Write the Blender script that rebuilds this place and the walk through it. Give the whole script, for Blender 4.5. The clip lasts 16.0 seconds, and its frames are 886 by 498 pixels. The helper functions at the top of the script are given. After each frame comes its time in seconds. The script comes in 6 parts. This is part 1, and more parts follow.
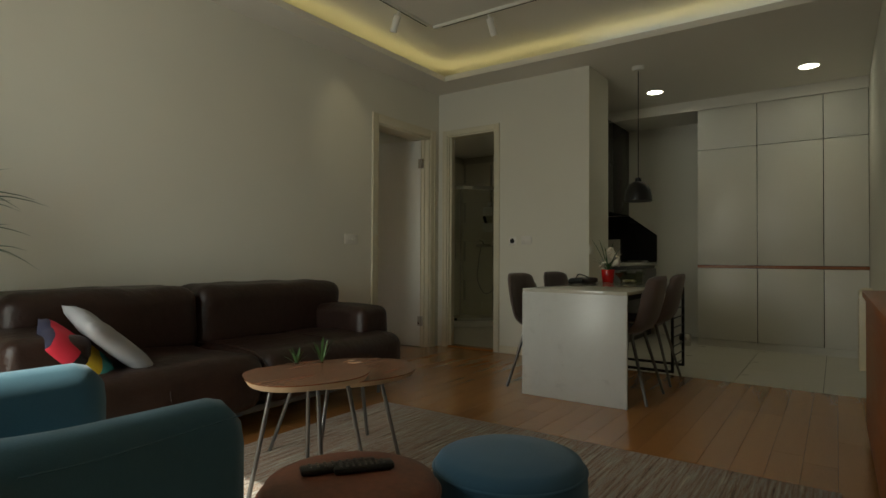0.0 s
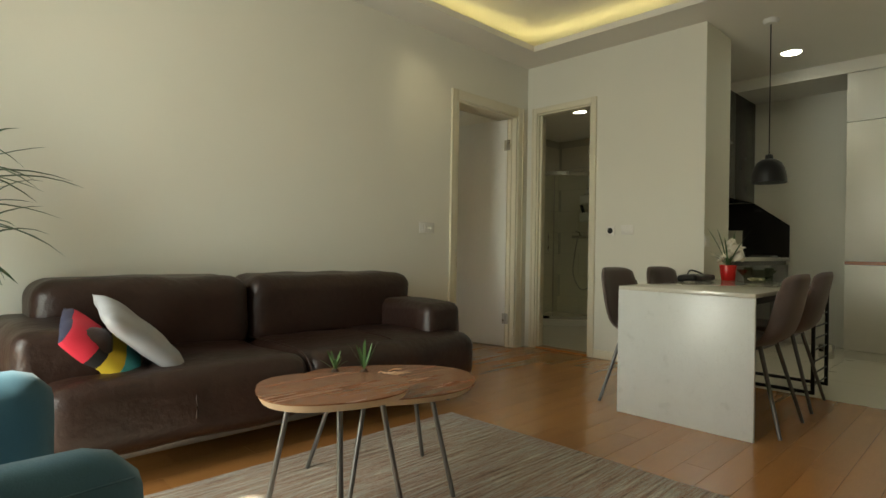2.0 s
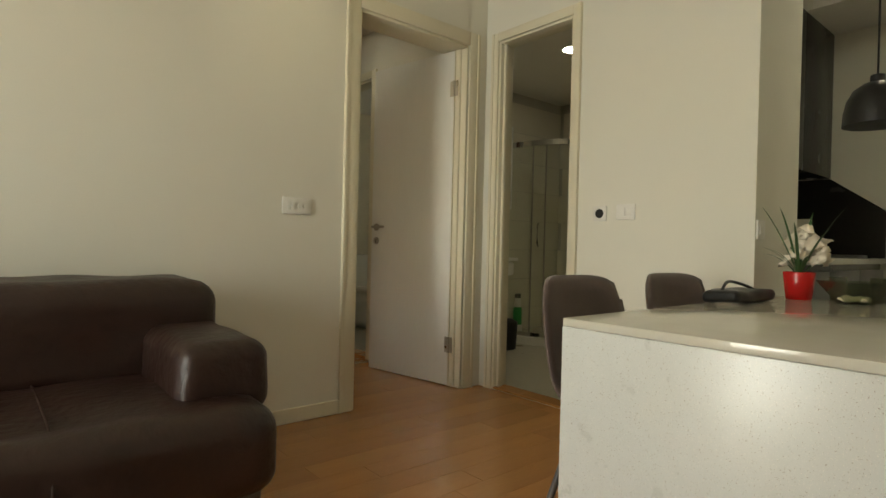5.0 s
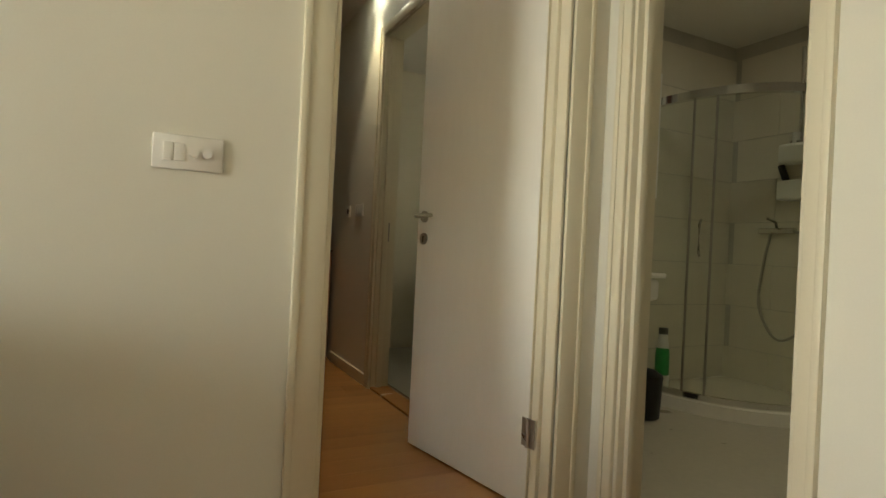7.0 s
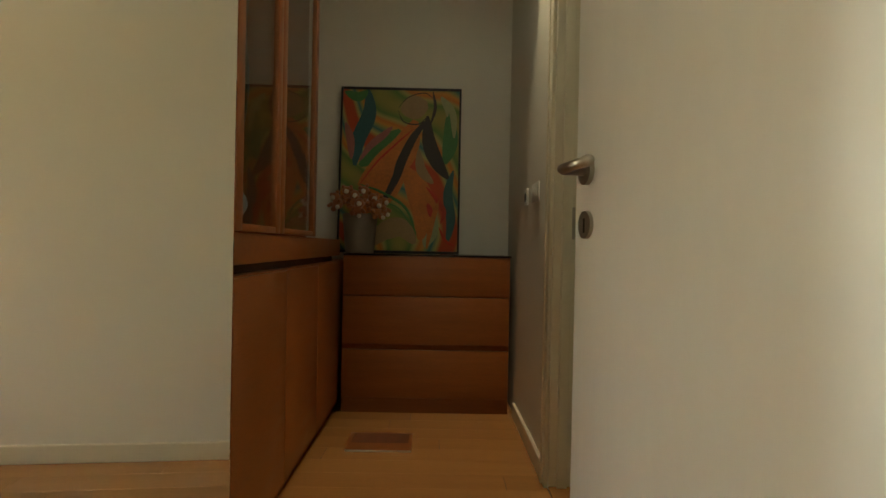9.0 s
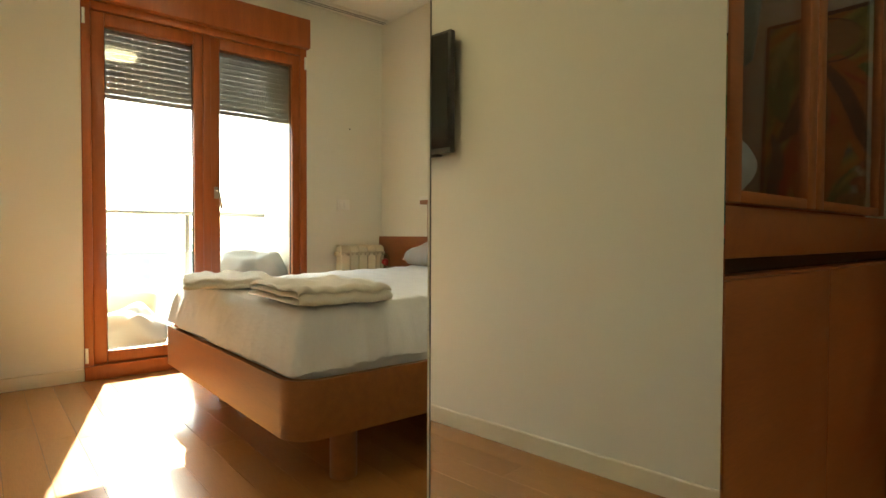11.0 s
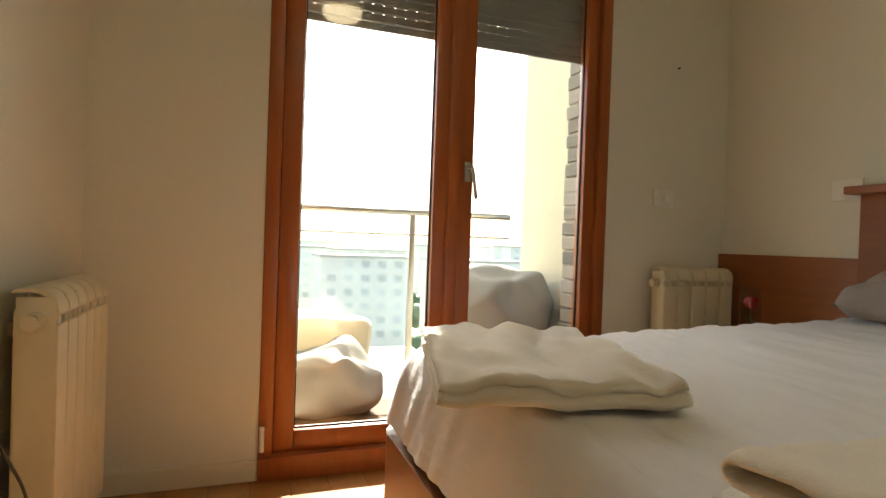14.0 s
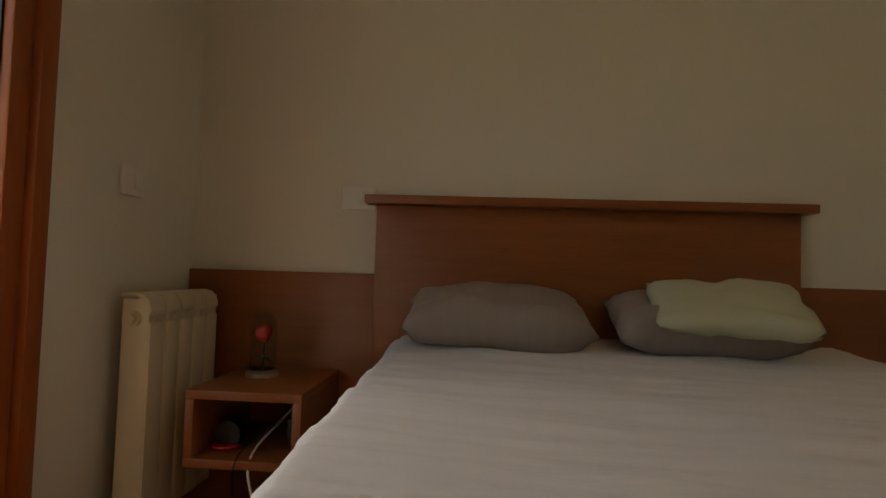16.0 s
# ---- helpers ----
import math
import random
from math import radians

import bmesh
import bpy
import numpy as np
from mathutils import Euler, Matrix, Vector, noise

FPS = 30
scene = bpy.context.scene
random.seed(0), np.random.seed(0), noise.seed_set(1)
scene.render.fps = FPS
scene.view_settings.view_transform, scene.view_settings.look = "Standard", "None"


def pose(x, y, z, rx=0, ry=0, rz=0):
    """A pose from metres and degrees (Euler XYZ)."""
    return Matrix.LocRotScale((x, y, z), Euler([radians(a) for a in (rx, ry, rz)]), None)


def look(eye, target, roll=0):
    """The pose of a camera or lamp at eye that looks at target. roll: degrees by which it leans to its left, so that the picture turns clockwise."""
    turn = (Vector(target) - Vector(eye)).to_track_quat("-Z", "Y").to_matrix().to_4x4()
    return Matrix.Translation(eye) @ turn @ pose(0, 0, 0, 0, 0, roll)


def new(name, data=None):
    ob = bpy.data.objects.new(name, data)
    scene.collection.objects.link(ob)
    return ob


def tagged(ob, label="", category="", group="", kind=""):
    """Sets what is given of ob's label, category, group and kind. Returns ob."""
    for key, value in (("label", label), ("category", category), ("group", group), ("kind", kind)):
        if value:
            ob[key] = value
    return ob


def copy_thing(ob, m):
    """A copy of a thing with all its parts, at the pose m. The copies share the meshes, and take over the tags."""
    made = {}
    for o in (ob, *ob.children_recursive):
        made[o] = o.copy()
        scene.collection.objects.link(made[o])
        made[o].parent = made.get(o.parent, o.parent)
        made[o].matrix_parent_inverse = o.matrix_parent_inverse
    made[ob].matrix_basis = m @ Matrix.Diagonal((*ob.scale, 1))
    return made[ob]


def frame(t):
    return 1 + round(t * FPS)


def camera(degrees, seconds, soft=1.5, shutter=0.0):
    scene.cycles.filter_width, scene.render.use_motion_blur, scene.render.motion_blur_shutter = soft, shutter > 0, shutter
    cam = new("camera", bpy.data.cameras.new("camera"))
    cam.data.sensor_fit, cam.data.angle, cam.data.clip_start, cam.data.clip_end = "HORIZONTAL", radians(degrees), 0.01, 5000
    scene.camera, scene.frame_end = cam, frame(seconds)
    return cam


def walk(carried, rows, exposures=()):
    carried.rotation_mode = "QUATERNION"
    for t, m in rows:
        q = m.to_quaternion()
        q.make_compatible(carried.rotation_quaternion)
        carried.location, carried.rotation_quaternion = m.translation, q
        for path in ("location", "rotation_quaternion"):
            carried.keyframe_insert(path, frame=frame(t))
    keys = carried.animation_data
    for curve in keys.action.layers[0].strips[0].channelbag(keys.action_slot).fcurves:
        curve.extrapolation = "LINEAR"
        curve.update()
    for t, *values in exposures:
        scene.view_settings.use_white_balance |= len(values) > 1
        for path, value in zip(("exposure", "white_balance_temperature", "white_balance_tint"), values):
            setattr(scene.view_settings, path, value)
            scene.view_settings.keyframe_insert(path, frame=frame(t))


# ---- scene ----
cam = camera(77.0, 16.0)
PATH = [
    (0, (-4.916, -3.538, 0.948), (-3.283, -2.384, 0.98), 0.3),
    (0.5, (-4.774, -3.47, 0.919), (-3.156, -2.295, 0.945), 0.4),
    (1, (-4.664, -3.417, 0.933), (-3.164, -2.095, 0.951), 0.4),
    (1.5, (-4.549, -3.39, 0.938), (-3.141, -1.97, 0.946), 0.7),
    (2, (-4.418, -3.343, 0.932), (-3.018, -1.915, 0.935), 0.9),
    (2.5, (-4.185, -3.277, 0.923), (-2.667, -1.975, 0.93), 1.2),
    (3, (-3.852, -3.235, 0.914), (-2.188, -2.125, 0.928), 1.0),
    (3.5, (-3.538, -3.182, 0.905), (-1.857, -2.099, 0.919), 0.9),
    (4, (-3.213, -3.014, 0.916), (-1.554, -1.896, 0.926), 1.0),
    (4.5, (-2.904, -2.834, 0.915), (-1.366, -1.556, 0.914), 1.0),
    (5, (-2.613, -2.663, 0.925), (-1.315, -1.141, 0.913), 1.4),
    (5.2, (-2.498, -2.555, 0.912), (-1.266, -0.98, 0.899), 1.5),
    (7.3, (-1.212, -1.314, 0.899), (-0.324, 0.478, 0.906), 2.7),
    (7.5, (-1.099, -1.169, 0.881), (-0.224, 0.629, 0.891), 2.4),
    (7.8, (-0.925, -0.951, 0.896), (-0.146, 0.891, 0.899), 1.5),
    (8, (-0.824, -0.873, 0.91), (-0.158, 1.013, 0.907), 1.6),
    (8.2, (-0.748, -0.736, 0.899), (-0.178, 1.181, 0.898), 1.5),
    (10.3, (-0.555, 0.133, 0.917), (-1.569, 1.856, 0.873), 0.9),
    (10.5, (-0.587, 0.165, 0.906), (-1.724, 1.81, 0.858), 0.8),
    (11, (-0.733, 0.274, 0.88), (-2.264, 1.559, 0.833), 0.2),
    (11.5, (-0.926, 0.38, 0.867), (-2.741, 1.217, 0.829), 0.4),
    (12, (-1.194, 0.495, 0.856), (-3.13, 0.996, 0.824), 0.5),
    (12.5, (-1.393, 0.611, 0.867), (-3.382, 0.82, 0.826), 0.3),
    (13, (-1.744, 0.663, 0.854), (-3.737, 0.831, 0.824), 0.2),
    (13.5, (-2.128, 0.658, 0.869), (-4.108, 0.937, 0.837), 1.0),
    (14, (-2.564, 0.695, 0.88), (-4.447, 1.37, 0.858), 2.0),
    (14.5, (-2.874, 0.82, 0.894), (-4.474, 2.019, 0.894), 2.2),
    (15, (-3.197, 0.895, 0.865), (-4.312, 2.554, 0.912), 2.4),
    (15.5, (-3.475, 0.965, 0.881), (-4.058, 2.877, 0.946), 2.1),
    (16, (-3.652, 0.965, 0.885), (-3.777, 2.959, 0.972), 1.8),
]
EXPOSURES = [(0, 0.6, 6350, -1), (1.0, 1.2, 6400, -1), (2.5, 1.9, 6450, -4), (5.2, 2.2, 6600, 1), (8.2, 2.85, 6550, 0), (10.3, 3.1, 6750, -4), (12, 3.15, 6600, -6), (13.0, 3.0, 6500, -4), (13.7, 2.5, 6750, 3), (14.5, 1.75, 6800, 6), (15.2, 1.08, 6950, 9), (16, 1.3, 7200, 13)]
walk(cam, [(t, look(eye, target, roll)) for t, eye, target, roll in PATH], EXPOSURES)

# ---- light ----
SUN_DIR = Vector((0.70, -0.185, -0.655)).normalized()
world = bpy.data.worlds.new("world")
scene.world = world
world.use_nodes = True
wn = world.node_tree.nodes
sky = wn.new("ShaderNodeTexSky")
sky.sky_type, sky.sun_disc = "NISHITA", False
sky.sun_elevation = math.asin(-SUN_DIR.z)
sky.dust_density, sky.air_density = 2.5, 1.0
sky.sun_rotation = math.atan2(-SUN_DIR.x, -SUN_DIR.y)
world.node_tree.links.new(sky.outputs[0], wn["Background"].inputs[0])
wn["Background"].inputs[1].default_value = 0.15
sun = new("sun", bpy.data.lights.new("sun", "SUN"))
sun.data.energy, sun.data.angle, sun.data.color = 5.0, radians(0.5), (1.0, 0.94, 0.84)
sun.matrix_world = look((-20, 5, 20), Vector((-20, 5, 20)) + SUN_DIR)


def area_lamp(name, eye, target, sx, sy, power, color=(1, 1, 1)):
    ob = new(name, bpy.data.lights.new(name, "AREA"))
    ob.data.shape, ob.data.size, ob.data.size_y, ob.data.energy, ob.data.color = "RECTANGLE", sx, sy, power, color
    ob.matrix_world = look(eye, target)
    return ob


def spot_lamp(name, eye, target, power, degrees, color, size=0.03, blend=0.5):
    ob = new(name, bpy.data.lights.new(name, "SPOT"))
    ob.data.energy, ob.data.spot_size, ob.data.color = power, radians(degrees), color
    ob.data.shadow_soft_size, ob.data.spot_blend = size, blend
    ob.matrix_world = look(eye, target)
    return ob


# sky light through the living room's window, behind the start of the walk
area_lamp("window_light", (-5.72, -1.325, 1.15), (0, -1.325, 1.0), 1.12, 2.1, 19.5, (1.0, 0.95, 0.88))
WARM = (1.0, 0.82, 0.55)

# ---- materials ----
def mat(name, color, rough=0.5, metal=0.0, spread=0.12, scale=6.0, grain=60.0, bump=0.1, stretch=(1, 1, 1), emit=0.0,
        trans=0.0, vary=0.0, coat=0.0, sheen=0.0, wear=0.0, coords="Object", alpha=1.0, bumpdist=0.004):
    m = bpy.data.materials.new(name)
    m.use_nodes = True
    nt = m.node_tree
    n, l = nt.nodes, nt.links
    b = n["Principled BSDF"]
    b.inputs["Metallic"].default_value = metal
    b.inputs["Roughness"].default_value = rough
    b.inputs["Coat Weight"].default_value = coat
    b.inputs["Sheen Weight"].default_value = sheen
    b.inputs["Transmission Weight"].default_value = trans
    b.inputs["Alpha"].default_value = alpha
    if emit:
        b.inputs["Emission Color"].default_value = (*color, 1)
        b.inputs["Emission Strength"].default_value = emit
    if spread == 0 and bump == 0 and vary == 0:
        b.inputs["Base Color"].default_value = (*color, 1)
        return m
    tc, mp = n.new("ShaderNodeTexCoord"), n.new("ShaderNodeMapping")
    mp.inputs["Scale"].default_value = stretch
    l.new(tc.outputs[coords], mp.inputs[0])
    big, fine = n.new("ShaderNodeTexNoise"), n.new("ShaderNodeTexNoise")
    for t, s, d in ((big, scale, 4), (fine, grain, 3)):
        t.inputs["Scale"].default_value, t.inputs["Detail"].default_value = s, d
        l.new(mp.outputs[0], t.inputs[0])
    mixv = n.new("ShaderNodeMath")
    mixv.operation = "MULTIPLY_ADD"
    l.new(fine.outputs[0], mixv.inputs[0])
    mixv.inputs[1].default_value = 0.4
    half = n.new("ShaderNodeMath")
    half.operation = "MULTIPLY"
    l.new(big.outputs[0], half.inputs[0])
    half.inputs[1].default_value = 0.6
    l.new(half.outputs[0], mixv.inputs[2])
    value = mixv.outputs[0]
    if vary:
        oi, add = n.new("ShaderNodeObjectInfo"), n.new("ShaderNodeMath")
        add.operation = "MULTIPLY_ADD"
        l.new(oi.outputs["Random"], add.inputs[0])
        add.inputs[1].default_value = vary
        l.new(value, add.inputs[2])
        sub = n.new("ShaderNodeMath")
        sub.operation = "SUBTRACT"
        l.new(add.outputs[0], sub.inputs[0])
        sub.inputs[1].default_value = vary / 2
        value = sub.outputs[0]
    ramp = n.new("ShaderNodeValToRGB")
    e = ramp.color_ramp.elements
    e[0].position, e[1].position = 0.25, 0.75
    e[0].color = (*[c * (1 - spread) for c in color], 1)
    e[1].color = (*[min(1, c * (1 + spread)) for c in color], 1)
    l.new(value, ramp.inputs[0])
    l.new(ramp.outputs[0], b.inputs["Base Color"])
    rr = n.new("ShaderNodeMapRange")
    rr.inputs[3].default_value, rr.inputs[4].default_value = max(0.02, rough - 0.08), min(1, rough + 0.08)
    l.new(big.outputs[0], rr.inputs[0])
    l.new(rr.outputs[0], b.inputs["Roughness"])
    if bump:
        bp = n.new("ShaderNodeBump")
        bp.inputs["Strength"].default_value, bp.inputs["Distance"].default_value = bump, bumpdist
        l.new(mixv.outputs[0], bp.inputs["Height"])
        l.new(bp.outputs[0], b.inputs["Normal"])
    return m


WALL = mat("wall_paint", (0.74, 0.72, 0.63), 0.85, spread=0.03, scale=1.5, grain=180, bump=0.06)
CEIL = mat("ceiling_paint", (0.78, 0.75, 0.68), 0.9, spread=0.02, scale=1.2, grain=150, bump=0.04)
TRIM = mat("cream_lacquer", (0.72, 0.67, 0.52), 0.4, spread=0.03, scale=3, grain=90, bump=0.03)
WHITE = mat("white_lacquer", (0.74, 0.73, 0.68), 0.35, spread=0.03, scale=3, grain=40, bump=0.03, stretch=(1, 1, 0.2))
CABW = mat("cabinet_white", (0.68, 0.66, 0.60), 0.36, spread=0.02, scale=2, grain=80, bump=0.02)
PLASTIC = mat("white_plastic", (0.78, 0.76, 0.70), 0.35, spread=0.02, scale=8, grain=60, bump=0.02)
PARQUET = mat("oak_parquet", (0.39, 0.180, 0.056), 0.25, spread=0.16, scale=1.6, grain=40, bump=0.02, stretch=(0.5, 6.0, 1), vary=0.30, bumpdist=0.0004, coat=0.35)
SUBFLOOR = mat("dark_joint", (0.10, 0.05, 0.02), 0.8, spread=0.1, bump=0)
TILE = mat("beige_floor_tile", (0.58, 0.55, 0.46), 0.3, spread=0.06, scale=3, grain=30, bump=0.02, vary=0.15)
GROUT = mat("grout", (0.16, 0.15, 0.13), 0.9, spread=0.1, bump=0.05)
WTILE = mat("white_wall_tile", (0.73, 0.68, 0.56), 0.15, spread=0.02, scale=3, grain=10, bump=0.01)
WGROUT = mat("pale_grout", (0.50, 0.47, 0.40), 0.9, spread=0.05, bump=0.02)
OAKD = mat("red_brown_veneer", (0.27, 0.085, 0.022), 0.38, spread=0.22, scale=3, grain=30, bump=0.08, stretch=(1, 1, 9), bumpdist=0.001)
OAKH = mat("red_brown_veneer_level", (0.27, 0.085, 0.022), 0.38, spread=0.22, scale=3, grain=30, bump=0.08, stretch=(0.7, 9, 9), bumpdist=0.001)
BEDW = mat("bed_veneer", (0.28, 0.105, 0.027), 0.4, spread=0.22, scale=3, grain=30, bump=0.08, stretch=(0.7, 9, 9), bumpdist=0.001)
WINW = mat("window_wood", (0.36, 0.095, 0.022), 0.32, spread=0.25, scale=3, grain=30, bump=0.08, stretch=(9, 9, 0.8), bumpdist=0.001)
LEATHER = mat("brown_leather", (0.024, 0.0098, 0.0062), 0.43, spread=0.40, scale=5, grain=26, bump=0.55, bumpdist=0.022)
POUFL = mat("tan_leather", (0.15, 0.050, 0.026), 0.5, spread=0.45, scale=9, grain=60, bump=0.25, bumpdist=0.003)
BLUE = mat("teal_wool", (0.055, 0.130, 0.178), 0.95, spread=0.15, scale=6, grain=420, bump=0.4, sheen=0.15, bumpdist=0.002)
BLUEP = mat("blue_wool", (0.030, 0.090, 0.150), 0.95, spread=0.15, scale=6, grain=420, bump=0.4, sheen=0.15, bumpdist=0.002)
GREYF = mat("grey_fabric", (0.36, 0.36, 0.37), 0.95, spread=0.08, scale=6, grain=380, bump=0.3, bumpdist=0.002)
STONE = mat("speckled_quartz", (0.58, 0.59, 0.57), 0.3, spread=0.04, scale=14, grain=240, bump=0.02)
def speckle(m, dark, threshold=0.66, scale=150.0):
    """Small dark chips scattered over a material's base colour."""
    n, l = m.node_tree.nodes, m.node_tree.links
    b = n["Principled BSDF"]
    src = b.inputs["Base Color"].links[0].from_socket
    vo, lt, mx = n.new("ShaderNodeTexNoise"), n.new("ShaderNodeMapRange"), n.new("ShaderNodeMix")
    vo.inputs["Scale"].default_value, vo.inputs["Detail"].default_value = scale, 1.0
    tc = [q for q in n if q.bl_idname == "ShaderNodeTexCoord"][0]
    l.new(tc.outputs["Object"], vo.inputs[0])
    lt.inputs[1].default_value, lt.inputs[2].default_value = threshold, threshold + 0.03
    l.new(vo.outputs[0], lt.inputs[0])
    mx.data_type = "RGBA"
    l.new(lt.outputs[0], mx.inputs[0])
    l.new(src, mx.inputs[6])
    mx.inputs[7].default_value = (*dark, 1)
    l.new(mx.outputs[2], b.inputs["Base Color"])


speckle(STONE, (0.30, 0.26, 0.21), 0.70, 330.0)
speckle(STONE, (0.76, 0.74, 0.68), 0.67, 420.0)
TOPST = mat("quartz_top", (0.54, 0.52, 0.45), 0.10, spread=0.03, scale=14, grain=240, bump=0.01)
WALNUT = mat("table_veneer", (0.21, 0.080, 0.033), 0.26, spread=0.18, scale=3, grain=26, bump=0.04, stretch=(0.7, 8, 1))
PLYEDGE = mat("plywood_edge", (0.50, 0.36, 0.22), 0.5, spread=0.12, scale=5, grain=60, bump=0.03, stretch=(1, 1, 12))
SUEDE = mat("taupe_suede", (0.115, 0.082, 0.070), 0.9, spread=0.22, scale=7, grain=200, bump=0.2, sheen=0.2, bumpdist=0.002)
STEEL = mat("grey_steel", (0.16, 0.155, 0.15), 0.35, metal=0.8, spread=0.1, bump=0.02)
BLACKM = mat("black_metal", (0.012, 0.012, 0.012), 0.4, metal=0.3, spread=0.2, bump=0.02)
BLACKC = mat("black_lacquer", (0.012, 0.011, 0.010), 0.25, spread=0.2, bump=0.02)
CHROME = mat("chrome", (0.72, 0.71, 0.68), 0.12, metal=1.0, spread=0.04, bump=0.0)
NICKEL = mat("brushed_nickel", (0.42, 0.39, 0.34), 0.3, metal=1.0, spread=0.08, bump=0.02)
RAD = mat("radiator_enamel", (0.71, 0.65, 0.48), 0.35, spread=0.03, scale=5, grain=60, bump=0.02)
SHEET = mat("white_cotton", (0.70, 0.70, 0.71), 0.9, spread=0.04, scale=9, grain=55, bump=0.32, stretch=(0.5, 2.2, 1), sheen=0.1, bumpdist=0.010)
TOWEL = mat("terry_towel", (0.70, 0.65, 0.56), 0.98, spread=0.08, scale=10, grain=330, bump=0.7, sheen=0.3, bumpdist=0.004)
PILLOW = mat("taupe_satin", (0.30, 0.25, 0.215), 0.6, spread=0.10, scale=5, grain=60, bump=0.12, stretch=(9, 1, 1), sheen=0.1)
GREENP = mat("pale_green_cotton", (0.52, 0.53, 0.37), 0.9, spread=0.05, scale=5, grain=200, bump=0.15)
PALMLEAF = mat("palm_leaf", (0.030, 0.070, 0.022), 0.42, spread=0.3, scale=6, grain=40, bump=0.1, vary=0.3)
LEAF = mat("leaf_green", (0.055, 0.115, 0.035), 0.45, spread=0.35, scale=6, grain=40, bump=0.1, vary=0.3)
RED = mat("red_glaze", (0.50, 0.012, 0.012), 0.25, spread=0.08, bump=0.02)
POTW = mat("cream_pot", (0.72, 0.68, 0.55), 0.5, spread=0.05, bump=0.05)
SOIL = mat("soil", (0.035, 0.022, 0.014), 0.95, spread=0.4, grain=80, bump=0.6)
PETAL = mat("white_petal", (0.78, 0.70, 0.58), 0.7, spread=0.12, scale=12, grain=60, bump=0.1)
SHUTTER = mat("shutter_slat", (0.25, 0.26, 0.25), 0.55, spread=0.06, scale=5, grain=50, bump=0.02)
GLOW = mat("warm_glow", (1.0, 0.80, 0.50), 0.5, spread=0, bump=0, emit=3.0)
COVE = mat("cove_strip", (1.0, 0.82, 0.36), 0.5, spread=0, bump=0, emit=1.4)
BULB = mat("lamp_face", (1.0, 0.93, 0.74), 0.5, spread=0, bump=0, emit=14.0)
RUG = mat("woven_rug", (0.44, 0.38, 0.30), 0.98, spread=0.45, scale=3, grain=45, bump=0.8, stretch=(1.2, 26, 1), bumpdist=0.006)
ramp = [q for q in RUG.node_tree.nodes if q.bl_idname == "ShaderNodeValToRGB"][0].color_ramp
ramp.elements[0].position, ramp.elements[1].position = 0.38, 0.60
ramp.elements[0].color, ramp.elements[1].color = (0.07, 0.05, 0.04, 1), (0.58, 0.52, 0.42, 1)
for p, c in ((0.42, (0.36, 0.31, 0.25)), (0.47, (0.20, 0.06, 0.035)), (0.495, (0.50, 0.45, 0.36)), (0.55, (0.22, 0.22, 0.22))):
    ramp.elements.new(p).color = (*c, 1)
BAGF = mat("beanbag_canvas", (0.30, 0.295, 0.27), 0.9, spread=0.08, scale=4, grain=200, bump=0.2)
BAGL = mat("beanbag_cream", (0.70, 0.62, 0.45), 0.9, spread=0.08, scale=4, grain=200, bump=0.2)
PLASTER = mat("facade_plaster", (0.70, 0.64, 0.48), 0.95, spread=0.06, scale=2, grain=120, bump=0.2)
BRICK = mat("grey_brick", (0.34, 0.31, 0.265), 0.9, spread=0.3, scale=8, grain=60, bump=0.4, vary=0.5)
CONCRETE = mat("concrete", (0.46, 0.43, 0.38), 0.9, spread=0.1, scale=3, grain=80, bump=0.2)
CARDB = mat("black_cable", (0.012, 0.008, 0.006), 0.5, spread=0.1, bump=0)
TVBLACK = mat("tv_plastic", (0.014, 0.012, 0.011), 0.35, spread=0.1, bump=0.02)
SCREEN = mat("tv_screen", (0.008, 0.008, 0.008), 0.12, spread=0.1, bump=0.0)


def clear(name, color=(1, 1, 1), rough=0.0):
    """Thin pane: mostly see-through, with a gloss that grows towards grazing sight."""
    m = bpy.data.materials.new(name)
    m.use_nodes = True
    n, l = m.node_tree.nodes, m.node_tree.links
    n.remove(n["Principled BSDF"])
    tr, gl, mx, lw = (n.new("ShaderNodeBsdfTransparent"), n.new("ShaderNodeBsdfGlossy"), n.new("ShaderNodeMixShader"), n.new("ShaderNodeLayerWeight"))
    pw, ma = n.new("ShaderNodeMath"), n.new("ShaderNodeMath")
    pw.operation, ma.operation = "POWER", "MULTIPLY_ADD"
    lw.inputs[0].default_value, pw.inputs[1].default_value = 0.5, 5.0
    ma.inputs[1].default_value, ma.inputs[2].default_value = 0.94, 0.035
    tr.inputs[0].default_value = (*color, 1)
    gl.inputs["Roughness"].default_value = rough
    l.new(lw.outputs["Facing"], pw.inputs[0])
    l.new(pw.outputs[0], ma.inputs[0])
    l.new(ma.outputs[0], mx.inputs[0])
    l.new(tr.outputs[0], mx.inputs[1])
    l.new(gl.outputs[0], mx.inputs[2])
    l.new(mx.outputs[0], n["Material Output"].inputs[0])
    return m


GLASS = clear("window_glass", (0.96, 0.97, 0.96))
SHGLASS = clear("shower_glass", (0.86, 0.89, 0.85))
MIRROR = mat("mirror_silver", (0.86, 0.86, 0.84), 0.015, metal=1.0, spread=0, bump=0)

